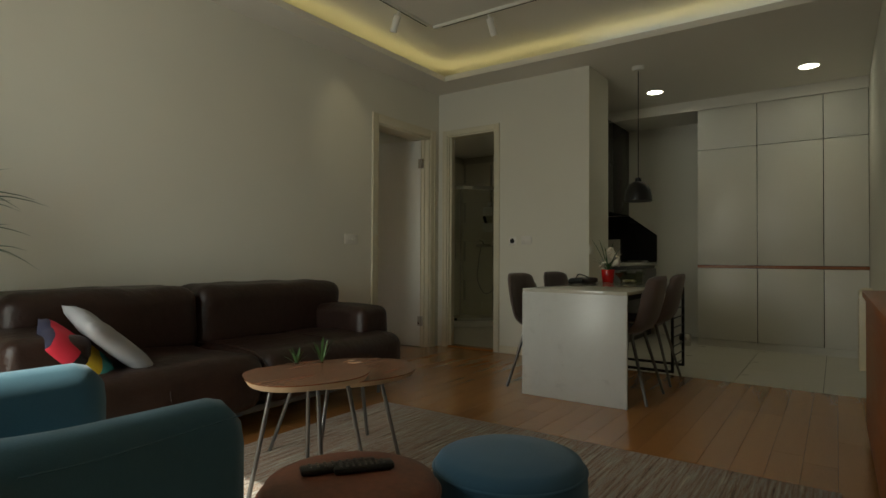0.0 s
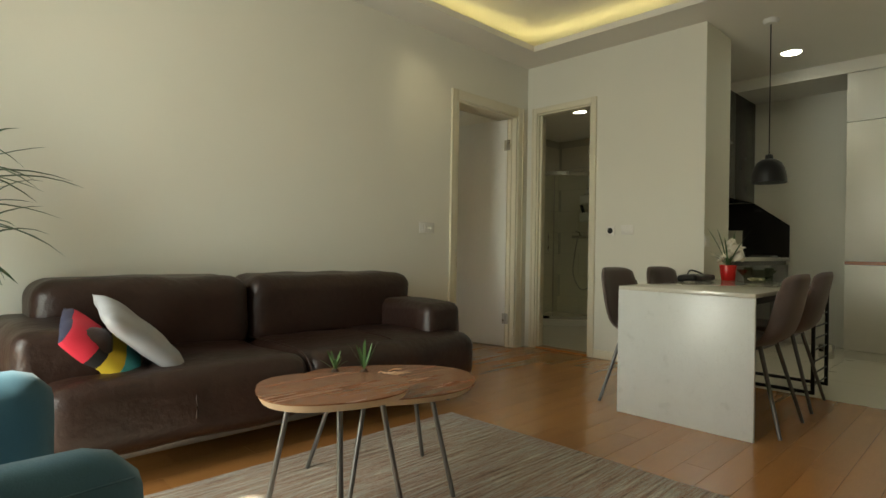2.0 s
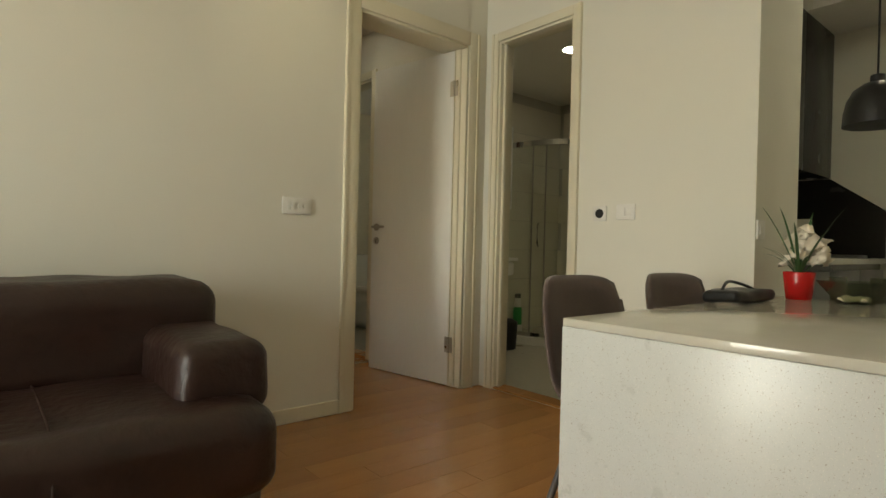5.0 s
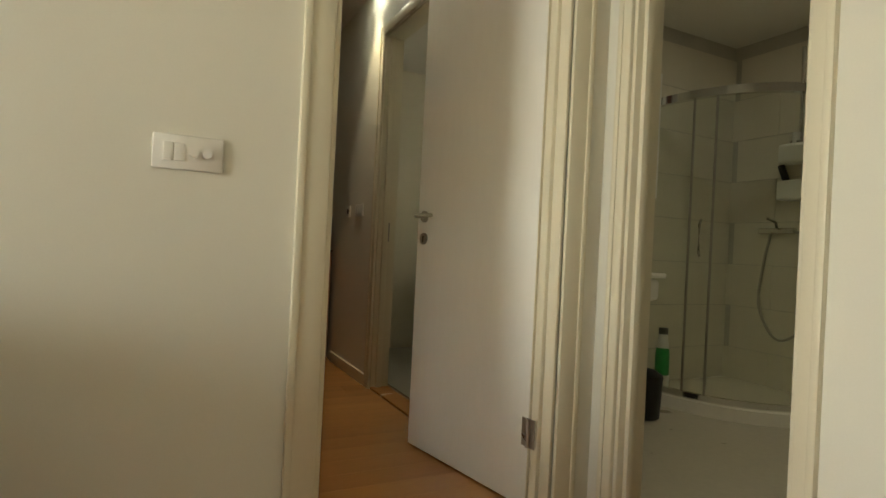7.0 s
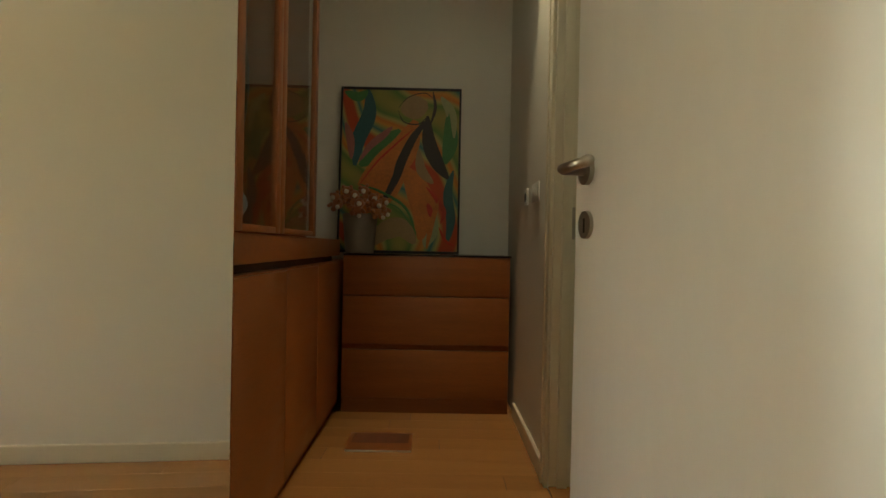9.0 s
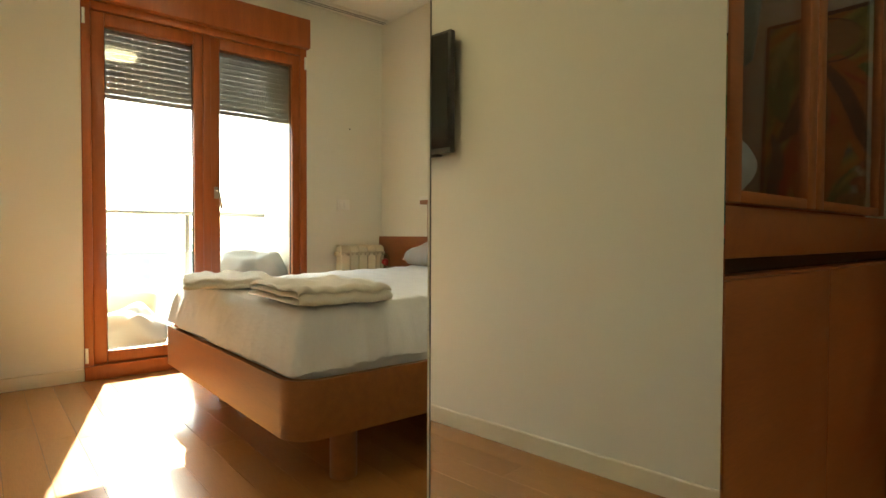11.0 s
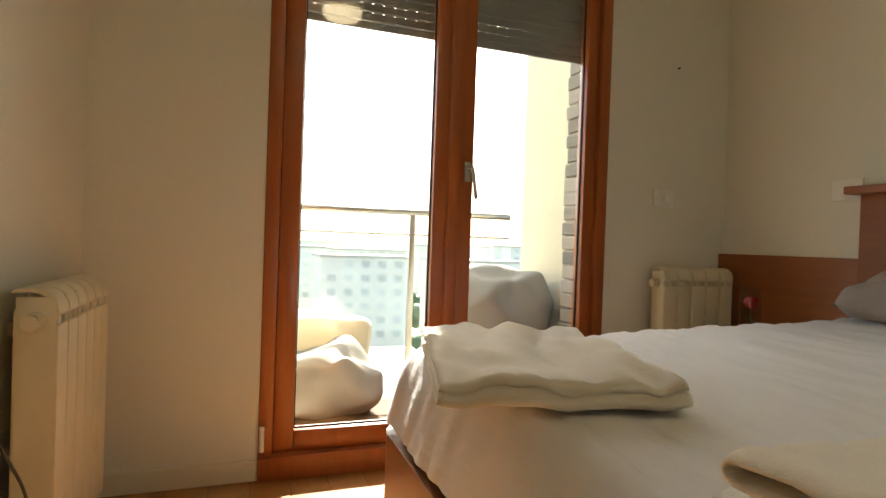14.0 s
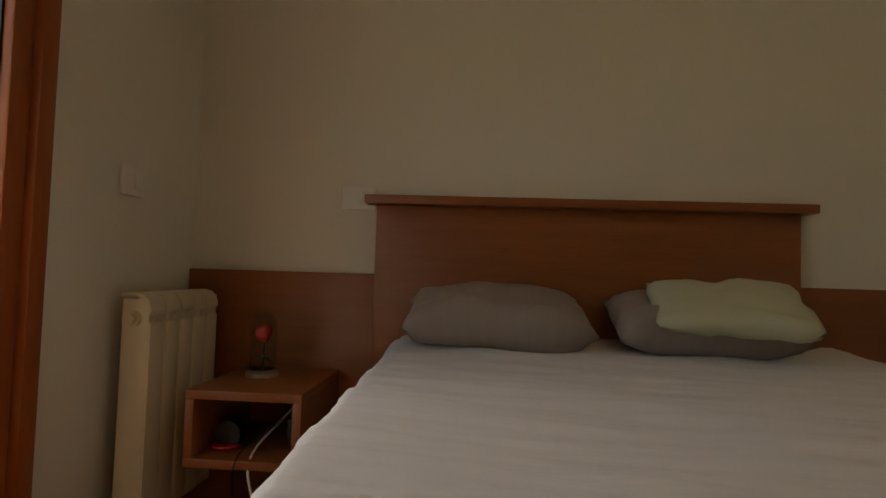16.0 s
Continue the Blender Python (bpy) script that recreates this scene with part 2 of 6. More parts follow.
# ---- building blocks ----
def bx(bm, x0, x1, y0, y1, z0, z1, bev=0.0, seg=2):
    g = bmesh.ops.create_cube(bm, size=1.0)["verts"]
    for v in g:
        v.co = Vector(((x0 + x1) / 2 + v.co.x * (x1 - x0), (y0 + y1) / 2 + v.co.y * (y1 - y0), (z0 + z1) / 2 + v.co.z * (z1 - z0)))
    if bev:
        edges = {e for v in g for e in v.link_edges}
        bmesh.ops.bevel(bm, geom=list(edges), offset=bev, segments=seg, affect="EDGES", profile=0.5)
    return bm


def box(*a, **k):
    return bx(bmesh.new(), *a, **k)


def cyl(bm, p0, p1, r0, r1=None, seg=14):
    p0, p1 = Vector(p0), Vector(p1)
    r1 = r0 if r1 is None else r1
    m = Matrix.Translation((p0 + p1) / 2) @ (p1 - p0).to_track_quat("Z", "Y").to_matrix().to_4x4()
    bmesh.ops.create_cone(bm, cap_ends=True, segments=seg, radius1=max(r0, 1e-4), radius2=max(r1, 1e-4), depth=(p1 - p0).length, matrix=m)
    return bm


def rod(p0, p1, r0, r1=None, seg=14):
    return cyl(bmesh.new(), p0, p1, r0, r1, seg)


def lathe(profile, seg=28, at=(0, 0, 0), bm=None):
    bm = bm or bmesh.new()
    rings = []
    for r, z in profile:
        rings.append([bm.verts.new((at[0] + r * math.cos(2 * math.pi * i / seg), at[1] + r * math.sin(2 * math.pi * i / seg), at[2] + z)) for i in range(seg)])
    for a, b in zip(rings, rings[1:]):
        for i in range(seg):
            bm.faces.new((a[i], a[(i + 1) % seg], b[(i + 1) % seg], b[i]))
    for ring, flip in ((rings[0], True), (rings[-1], False)):
        bm.faces.new(ring[::-1] if flip else ring)
    return bm


def tube(points, r, seg=8, bm=None):
    bm = bm or bmesh.new()
    pts = [Vector(p) for p in points]
    rings = []
    for i, p in enumerate(pts):
        d = (pts[min(i + 1, len(pts) - 1)] - pts[max(i - 1, 0)]).normalized()
        q = d.to_track_quat("Z", "Y").to_matrix()
        rr = r[i] if isinstance(r, (list, tuple)) else r
        rings.append([bm.verts.new(p + q @ Vector((rr * math.cos(2 * math.pi * k / seg), rr * math.sin(2 * math.pi * k / seg), 0))) for k in range(seg)])
    for a, b in zip(rings, rings[1:]):
        for i in range(seg):
            bm.faces.new((a[i], a[(i + 1) % seg], b[(i + 1) % seg], b[i]))
    bm.faces.new(rings[0][::-1]), bm.faces.new(rings[-1])
    return bm


def smooth_line(points, n=8):
    """Catmull-Rom through points."""
    p = [Vector(q) for q in points]
    p = [2 * p[0] - p[1]] + p + [2 * p[-1] - p[-2]]
    out = []
    for i in range(1, len(p) - 2):
        for k in range(n):
            t = k / n
            out.append(0.5 * (2 * p[i] + (p[i + 1] - p[i - 1]) * t + (2 * p[i - 1] - 5 * p[i] + 4 * p[i + 1] - p[i + 2]) * t ** 2 + (3 * p[i] - p[i - 1] - 3 * p[i + 1] + p[i + 2]) * t ** 3))
    return out + [p[-2]]


def puff(x0, x1, y0, y1, z0, z1, n=22, e=0.35, wob=0.0, freq=5.0, seed=0, bm=None, swell=0.0):
    """Upholstered block: a box with rounded, slightly swollen and wrinkled faces. e: roundness, 0 a box and 1 a ball."""
    bm = bm or bmesh.new()
    g = bmesh.ops.create_cube(bm, size=2.0)["verts"]
    edges = list({ed for v in g for ed in v.link_edges})
    bmesh.ops.subdivide_edges(bm, edges=edges, cuts=n, use_grid_fill=True)
    vs = list(bm.verts)
    c, h = Vector(((x0 + x1) / 2, (y0 + y1) / 2, (z0 + z1) / 2)), Vector(((x1 - x0) / 2, (y1 - y0) / 2, (z1 - z0) / 2))
    small = min(h)
    rad = e * small
    for v in vs:
        q = Vector([v.co[i] * h[i] for i in range(3)])
        inner = Vector([max(-(h[i] - rad), min(h[i] - rad, q[i])) for i in range(3)])
        d = q - inner
        if d.length > 1e-9:
            # direction from the inner block, blended between face axes
            q = inner + d.normalized() * rad
        if swell:
            k = (1 - v.co.x ** 2) * (1 - v.co.y ** 2) if abs(v.co.z) > 0.999 else 0
            q.z += swell * k * (1 if v.co.z > 0 else -1)
        if wob:
            nn = noise.noise_vector(q * freq + Vector((seed * 7.1, seed * 3.3, 0)))
            q += nn * wob
        v.co = c + q
    return bm


def pillow_mesh(w, d, t, n=18, seed=0, wob=0.012):
    """Stuffed pillow lying flat at the origin: pinched corners and a seam."""
    bm = bmesh.new()
    rows = {}
    for side in (1, -1):
        for i in range(n + 1):
            for j in range(n + 1):
                u, v = 2 * i / n - 1, 2 * j / n - 1
                rim = max(abs(u), abs(v)) > 0.999
                if rim and side < 0:
                    rows[side, i, j] = rows[1, i, j]
                    continue
                pinch = 1 - 0.07 * (abs(u) ** 3 + abs(v) ** 3) + 0.10 * (abs(u * v)) ** 2
                hh = t / 2 * max(0.0, (1 - u ** 4)) ** 0.5 * max(0.0, (1 - v ** 4)) ** 0.5
                p = Vector((u * w / 2 * pinch, v * d / 2 * pinch, t / 2 + side * hh))
                p += noise.noise_vector(Vector((u * 2.2, v * 2.2, side + seed * 4.7))) * wob
                rows[side, i, j] = bm.verts.new(p)
        for i in range(n):
            for j in range(n):
                q = [rows[side, i, j], rows[side, i + 1, j], rows[side, i + 1, j + 1], rows[side, i, j + 1]]
                bm.faces.new(q if side > 0 else q[::-1])
    return bm


def put_mesh(name, bm, material, smooth=False):
    me = bpy.data.meshes.new(name)
    bmesh.ops.recalc_face_normals(bm, faces=bm.faces)
    bm.to_mesh(me)
    bm.free()
    me.materials.append(material)
    if smooth:
        me.shade_smooth() if smooth is True else me.set_sharp_from_angle(angle=radians(smooth))
        if smooth is not True:
            for p in me.polygons:
                p.use_smooth = True
    return new(name, me)


def part(name, bm, material, parent, label="", smooth=40):
    ob = put_mesh(name, bm, material, smooth)
    ob.parent = parent
    ob.matrix_parent_inverse = parent.matrix_basis.inverted()
    return tagged(ob, label)


def local_part(name, bm, material, parent, label="", smooth=40):
    """A part whose mesh is given in its thing's own coordinates."""
    ob = put_mesh(name, bm, material, smooth)
    ob.parent = parent
    return tagged(ob, label)


def thing(name, at, label, category, group="", kind="", m=None):
    ob = new(name)
    ob.empty_display_size = 0.1
    ob.matrix_basis = m or Matrix.Translation(at)
    bpy.context.view_layer.update()
    return tagged(ob, label, category, group, kind)


def struct(name, bm, material, label="", category="", smooth=False):
    return tagged(put_mesh(name, bm, material, smooth), label or name.replace("_", " "), category or name.split("_")[0], kind="structure")


def solo(name, bm, material, label, category, group="", smooth=40):
    return tagged(put_mesh(name, bm, material, smooth), label, category, group)


# ---- the large structure ----
CH = 2.72
YS = 0.20          # bedroom and hall face of the wall behind the sofa
XW, YN = -4.67, 2.90   # bedroom's window wall and headboard wall
XH = -0.165        # hall's far wall
# wall behind the sofa, with the door to the hall
b = box(-5.6, -0.985, 0, YS, 0, 3.0)
bx(b, -0.16, XH, 0, 0.2, 0, 3.0), bx(b, -0.165, 0.12, 0, 0.2, 0, 3.0), bx(b, -0.985, -0.16, 0, YS, 2.225, 3.0)
struct("wall_north", b, WALL, "cream painted plaster wall behind the sofa")
# bathroom wall with its door, and the corner pier
b = box(0, 0.12, -0.118, 0, 0, 3.0)
bx(b, 0, 0.12, -0.708, -0.118, 2.26, 3.0), bx(b, 0, 0.12, -1.695, -0.708, 0, 3.0)
bx(b, 0.12, 0.52, -1.695, -1.0, 0, 3.0)
struct("wall_east", b, WALL, "cream painted plaster wall with the bathroom door")
# kitchen walls
b = box(0.52, 2.5, -1.0, -0.95, 0, 3.0)
struct("wall_kitchen_back", b, WALL)
b = box(2.40, 2.55, -3.8, -1.0, 0, 3.0)
struct("wall_kitchen_side", b, WALL)
b = box(-0.9, 2.55, -3.95, -3.8, 0, 3.0)
bx(b, -1.05, -0.9, -4.35, -3.8, 0, 3.0)
struct("wall_kitchen_south", b, WALL)
struct("wall_south", box(-5.6, -1.05, -4.5, -4.35, 0, 3.0), WALL)
# west wall of the living room with a tall window
b = box(-5.85, -5.6, -4.5, -1.9, 0, 3.0)
bx(b, -5.85, -5.6, -0.75, 0.2, 0, 3.0), bx(b, -5.85, -5.6, -1.9, -0.75, 2.25, 3.0)
struct("wall_west", b, WALL)
# bedroom shell
b = box(XW - 0.22, XW, YS - 0.0, 0.765, 0, 3.0)
bx(b, XW - 0.22, XW, 2.215, YN + 0.2, 0, 3.0), bx(b, XW - 0.22, XW, 0.765, 2.215, 2.46, 3.0)
struct("wall_bedroom_window", b, WALL)
struct("wall_bedroom_north", box(XW, -1.845, YN, YN + 0.2, 0, 3.0), WALL)
struct("wall_hall_north", box(-1.845, 0.0, 3.15, 3.35, 0, 3.0), WALL)
struct("wall_wardrobe_back", box(-1.90, -1.85, 1.20, 3.15, 0, 3.0), WALL)
# hall's far wall with the door to the second bathroom
b = box(XH, -0.045, YS, 1.12, 0, 3.0)
bx(b, XH, -0.045, 1.84, 3.15, 0, 3.0), bx(b, XH, -0.045, 1.12, 1.84, 2.25, 3.0)
struct("wall_hall_east", b, WALL)
# bathroom and second bathroom shells
b = box(2.36, 2.45, -0.95, 1.22, 0, 3.0)
bx(b, -0.045, 2.45, 1.22, 1.30, 0, 3.0), bx(b, 0.12, 0.13, 0.2, 1.22, 0, 3.0), bx(b, 0.12, 2.45, -0.955, -0.945, 0, 3.0)
struct("wall_bathroom", b, WGROUT)
b = box(1.6, 1.7, 1.3, 3.15, 0, 3.0)
bx(b, -0.045, 1.7, 3.15, 3.25, 0, 3.0)
struct("wall_second_bathroom", b, WTILE)
# ceilings
b = box(-5.6, 0.0, -0.33, 0.0, CH, CH + 0.05)
bx(b, -0.36, 0.0, -4.35, -0.33, CH, CH + 0.05), bx(b, 0.0, 2.5, -3.8, -0.95, CH, CH + 0.05)
bx(b, -5.6, -0.36, -4.35, -3.85, CH, CH + 0.05), bx(b, -5.6, -5.2, -3.85, -0.33, CH, CH + 0.05)
struct("ceiling_border", b, CEIL, "lowered plasterboard ceiling border with a cove")
struct("ceiling_living", box(-5.6, 0.1, -4.4, 0.0, 2.92, 3.0), CEIL)
b = box(XW, XH, YS, 3.15, 2.63, 2.7)
struct("ceiling_bedroom", b, CEIL)
struct("ceiling_bathroom", bx(box(0.12, 2.36, -0.945, 1.22, 2.5, 2.6), -0.045, 1.6, 1.3, 3.15, 2.5, 2.6), CEIL)
struct("ceiling_bulkhead", box(1.763, 2.40, -3.8, -1.0, 2.605, CH), CEIL)
# cove light strips, lying on the back of the border
b = box(-5.2, -0.24, -0.215, -0.185, CH + 0.052, CH + 0.064)
bx(b, -0.24, -0.21, -3.9, -0.22, CH + 0.052, CH + 0.064)
struct("cove_light", b, COVE, "warm light strip hidden in the ceiling cove", "cove light")

# floors under the planks and tiles
struct("floor_base", box(-5.6, 0.0, -4.4, 3.2, -0.12, -0.004), SUBFLOOR)
struct("floor_tile_bed", box(-0.1, 2.5, -3.85, -0.95, -0.11, -0.0035), GROUT)
BFLOOR = mat("bathroom_stone_tile", (0.40, 0.37, 0.30), 0.3, spread=0.12, scale=4, grain=30, bump=0.03)
struct("floor_bathroom", box(0.0, 2.45, -0.95, 3.2, -0.10, 0.0), BFLOOR, "pale stone bathroom floor tiles")
# skirting
def skirting(name, segs):
    bm = bmesh.new()
    for x0, x1, y0, y1 in segs:
        bx(bm, x0, x1, y0, y1, 0, 0.075, 0.004)
    struct(name, bm, TRIM, "cream painted skirting board", "baseboard")


skirting("baseboard_living", [(-5.6, -1.07, -0.016, 0.001), (-0.016, 0.001, -1.695, -0.765), (0.0, 0.52, -1.711, -1.694)])
skirting("baseboard_bedroom", [(XW, -1.04, YS - 0.001, YS + 0.016), (XW - 0.001, XW + 0.016, YS, 0.765), (XW - 0.001, XW + 0.016, 2.215, YN)])
skirting("baseboard_hall", [(XH - 0.016, XH + 0.001, 1.90, 2.72)])


def door_frame(name, m, width, height, depth, casing=0.062):
    """Frame in its own coordinates: opening from 0 to width along x, the wall's near face at y 0, depth along y."""
    t = thing(name, (0, 0, 0), "cream lacquered door frame with stepped casing", "door frame", kind="structure", m=m)
    for nm, x0, x1, z1 in (("casing", -casing, 0.0, height + casing), ("casing", width, width + casing, height + casing)):
        local_part(nm, bx(box(x0, x1, -0.014, 0.004, 0, z1, 0.004), x0 if x0 < 0 else x1 - 0.02, x0 + 0.02 if x0 < 0 else x1, -0.020, -0.012, 0, z1, 0.003), TRIM, t)
    local_part("casing", box(0.0, width, -0.014, 0.004, height, height + casing, 0.004), TRIM, t)
    for x0, x1 in ((0.0, 0.016), (width - 0.016, width)):
        bm = box(x0, x1, 0.0, depth, 0, height, 0.003)
        s = 0.016 if x0 < 0.1 else -0.016
        bx(bm, min(x0, x0 + s) + 0.0, max(x1, x1 + s), depth * 0.25, depth * 0.55, 0, height - 0.01, 0.003)
        local_part("jamb", bm, TRIM, t)
    local_part("head", box(0.016, width - 0.016, 0.0, depth, height - 0.016, height, 0.003), TRIM, t)
    return t


door_frame("door_frame_1", Matrix.Translation((-0.985, 0, 0)), 0.825, 2.225, YS, 0.085)
door_frame("door_frame_2", Matrix.Translation((0, -0.118, 0)) @ Matrix.Rotation(radians(-90), 4, "Z"), 0.59, 2.26, 0.12, 0.055)
door_frame("door_frame_3", Matrix.Translation((XH, 1.84, 0)) @ Matrix.Rotation(radians(-90), 4, "Z"), 0.72, 2.25, 0.12)
for nm, bmx in (("strike_plate_1", box(0.045, 0.075, -0.1345, -0.1325, 0.94, 1.06, 0.001)), ("strike_plate_2", box(XH + 0.05, XH + 0.08, 1.821, 1.8235, 0.94, 1.06, 0.001))):
    struct(nm, bmx, NICKEL, "brushed steel strike plate in the door jamb", "strike plate")
struct("door_sill_1", box(0.0, 0.12, -0.70, -0.126, 0.0, 0.014, 0.004), PARQUET, "orange oak threshold strip", "threshold")
struct("door_sill_2", box(XH, -0.045, 1.13, 1.83, 0.0, 0.014, 0.004), PARQUET, "orange oak threshold strip", "threshold")

# ---- living room: sofa ----
def sofa():
    t = thing("sofa", (-2.98, -0.55, 0), "dark brown leather three-seat sofa with thick arms", "sofa")
    part("base_frame", box(-3.98, -1.90, -0.98, -0.10, 0.11, 0.15, 0.01), STEEL, t)
    for i, (x0, x1) in enumerate(((-4.06, -3.02), (-3.02, -1.86))):
        part("seat_cushion", puff(x0, x1, -1.06, -0.30, 0.14, 0.43, e=0.6, wob=0.014, freq=4, seed=i, swell=0.012), LEATHER, t, smooth=True)
        part("back_cushion", puff(x0 + (0.06 if i == 0 else 0), x1 + (0.012 if i else 0), -0.44, -0.05, 0.36, 0.775, e=0.5, wob=0.014, freq=4.5, seed=i + 5), LEATHER, t, smooth=True)
    for i, (x0, x1) in enumerate(((-4.13, -3.80), (-2.13, -1.84))):
        part("arm", puff(x0, x1, -0.90, -0.12, 0.36, 0.605, e=0.5, wob=0.012, freq=5, seed=i + 9, swell=0.012), LEATHER, t, smooth=True)
    for x in (-3.94, -1.96):
        for y in (-0.90, -0.16):
            part("leg", rod((x, y, 0), (x, y, 0.13), 0.012), STEEL, t)
    for x in (-3.02, -3.55, -2.45):
        pts = [(x, -0.40, 0.435), (x, -0.7, 0.442), (x, -0.98, 0.42), (x, -1.065, 0.30), (x, -1.04, 0.17)]
        part("seam", tube(smooth_line(pts, 5), 0.004, 6), LEATHER, t, smooth=True)
    return t


sofa()
# cushions on the sofa
m = Matrix.Translation((-3.70, -0.74, 0.515)) @ Euler((radians(14), radians(41), radians(4))).to_matrix().to_4x4()
g = solo("grey_cushion", pillow_mesh(0.44, 0.40, 0.09, seed=2, wob=0.01), GREYF, "pale grey fabric cushion leaning on the sofa arm", "cushion", smooth=True)
g.matrix_basis = m


def patch_material():
    m = mat("patchwork_cotton", (0.5, 0.1, 0.1), 0.9, spread=0.05, grain=200, bump=0.15)
    n, l = m.node_tree.nodes, m.node_tree.links
    tc, sep = n.new("ShaderNodeTexCoord"), n.new("ShaderNodeSeparateXYZ")
    l.new(tc.outputs["Generated"], sep.inputs[0])
    ramp = n.new("ShaderNodeValToRGB")
    ramp.color_ramp.interpolation = "CONSTANT"
    e = ramp.color_ramp.elements
    stops = [(0.0, (0.03, 0.03, 0.06)), (0.06, (0.55, 0.02, 0.045)), (0.34, (0.015, 0.013, 0.012)), (0.46, (0.65, 0.46, 0.03)), (0.64, (0.10, 0.45, 0.46)), (0.84, (0.6, 0.57, 0.5)), (0.92, (0.03, 0.05, 0.30))]
    e[0].position, e[0].color = stops[0][0], (*stops[0][1], 1)
    e[1].position, e[1].color = stops[1][0], (*stops[1][1], 1)
    for p, c in stops[2:]:
        k = e.new(p)
        k.color = (*c, 1)
    l.new(sep.outputs[0], ramp.inputs[0])
    l.new(ramp.outputs[0], n["Principled BSDF"].inputs["Base Color"])
    return m


g = solo("patchwork_cushion", pillow_mesh(0.42, 0.32, 0.11, seed=4), patch_material(), "patchwork cushion in red, black, yellow and teal on the sofa", "cushion", smooth=True)
g.matrix_basis = Matrix.Translation((-3.85, -0.76, 0.455)) @ Euler((radians(20), radians(42), radians(0))).to_matrix().to_4x4()


# ---- coffee tables ----
def blob_outline(cx, cy, rx, ry, turn, n=56, k=2.5):
    out = []
    for i in range(n):
        a = 2 * math.pi * i / n
        c, s = math.cos(a), math.sin(a)
        x = rx * math.copysign(abs(c) ** (2 / k), c) * (1 + 0.10 * s)
        y = ry * math.copysign(abs(s) ** (2 / k), s) * (1 - 0.12 * c)
        q = Matrix.Rotation(turn, 2) @ Vector((x, y))
        out.append((cx + q.x, cy + q.y))
    return out


def slab(outline, z0, z1, inset=0.0):
    bm = bmesh.new()
    c = Vector((sum(p[0] for p in outline) / len(outline), sum(p[1] for p in outline) / len(outline)))
    lo = [bm.verts.new((c.x + (x - c.x) * (1 - inset), c.y + (y - c.y) * (1 - inset), z0)) for x, y in outline]
    hi = [bm.verts.new((x, y, z1)) for x, y in outline]
    bm.faces.new(lo[::-1]), bm.faces.new(hi)
    for i in range(len(lo)):
        j = (i + 1) % len(lo)
        bm.faces.new((lo[i], lo[j], hi[j], hi[i]))
    return bm


def coffee_table(cx, cy, rx, ry, turn, h, legs, label):
    t = thing("coffee_table", (cx, cy, 0), label, "coffee table", "nest of coffee tables")
    o = blob_outline(cx, cy, rx, ry, turn)
    part("tabletop", slab(o, h - 0.004, h), WALNUT, t)
    part("rim", slab(blob_outline(cx, cy, rx * 0.995, ry * 0.995, turn), h - 0.026, h - 0.004, 0.05), PLYEDGE, t, "pale chamfered plywood edge")
    for fx, fy in legs:
        tx, ty = cx + (fx - cx) * 0.62, cy + (fy - cy) * 0.62
        part("leg", rod((fx, fy, 0.012), (tx, ty, h - 0.025), 0.009, 0.009), STEEL, t)
        part("glide", rod((fx, fy, 0.0), (fx, fy, 0.014), 0.008), BLACKM, t)
    return t


coffee_table(-3.40, -1.815, 0.245, 0.205, radians(-30), 0.485, [(-3.58, -1.68), (-3.27, -1.66), (-3.22, -1.97), (-3.50, -2.01)], "oval walnut coffee table with steel legs, the higher of two")
coffee_table(-3.06, -1.68, 0.335, 0.275, radians(-30), 0.43, [(-3.18, -1.29), (-2.73, -1.51), (-2.92, -1.89), (-3.30, -1.75)], "oval walnut coffee table with steel legs, the lower of two")


def blade(base, tip, w, bend, n=7):
    """A long leaf: a folded, tapering blade that droops."""
    bm = bmesh.new()
    base, tip = Vector(base), Vector(tip)
    d = tip - base
    side = d.cross(Vector((0, 0, 1)))
    side = side.normalized() if side.length > 1e-4 else Vector((1, 0, 0))
    prev = None
    for i in range(n + 1):
        s = i / n
        p = base + d * s + Vector((0, 0, bend * 4 * s * (1 - s)))
        ww = w * (0.35 + 1.3 * s) * (1 - s) ** 0.8 + 0.0006
        row = [bm.verts.new(p - side * ww), bm.verts.new(p - Vector((0, 0, ww * 0.35))), bm.verts.new(p + side * ww)]
        if prev:
            for k in range(2):
                bm.faces.new((prev[k], prev[k + 1], row[k + 1], row[k]))
        prev = row
    return bm


def small_plant(at, h, n, seed, label):
    rnd = random.Random(seed)
    t = thing("small_plant", at, label, "plant")
    part("root_ball", lathe([(0.012, 0), (0.018, 0.002), (0.016, 0.012), (0.006, 0.02)], 14, at), SOIL, t)
    for i in range(n):
        a, r = 2 * math.pi * i / n + rnd.random(), 0.02 + 0.05 * rnd.random()
        part("leaf", blade((at[0], at[1], at[2] + 0.012), (at[0] + r * math.cos(a), at[1] + r * math.sin(a), at[2] + h * (0.6 + 0.4 * rnd.random())), 0.008, 0.005), LEAF, t)


small_plant((-3.075, -1.535, 0.43), 0.16, 8, 3, "small green aloe plant on the low table")
small_plant((-3.16, -1.455, 0.43), 0.09, 9, 5, "small trailing succulent on the low table")
rnd = random.Random(8)
t = thing("dried_twig", (-3.03, -1.66, 0.43), "dried trailing twig lying on the low table", "twig")
for i in range(7):
    p = Vector((-3.06, -1.59, 0.435))
    pts = []
    for k in range(5):
        pts.append(p.copy())
        p += Vector((rnd.uniform(-0.005, 0.03), rnd.uniform(-0.05, 0.01), rnd.uniform(-0.004, 0.014)))
        p.z = max(p.z, 0.434)
    part("stem", tube(pts, 0.0018, 5), PLYEDGE, t)


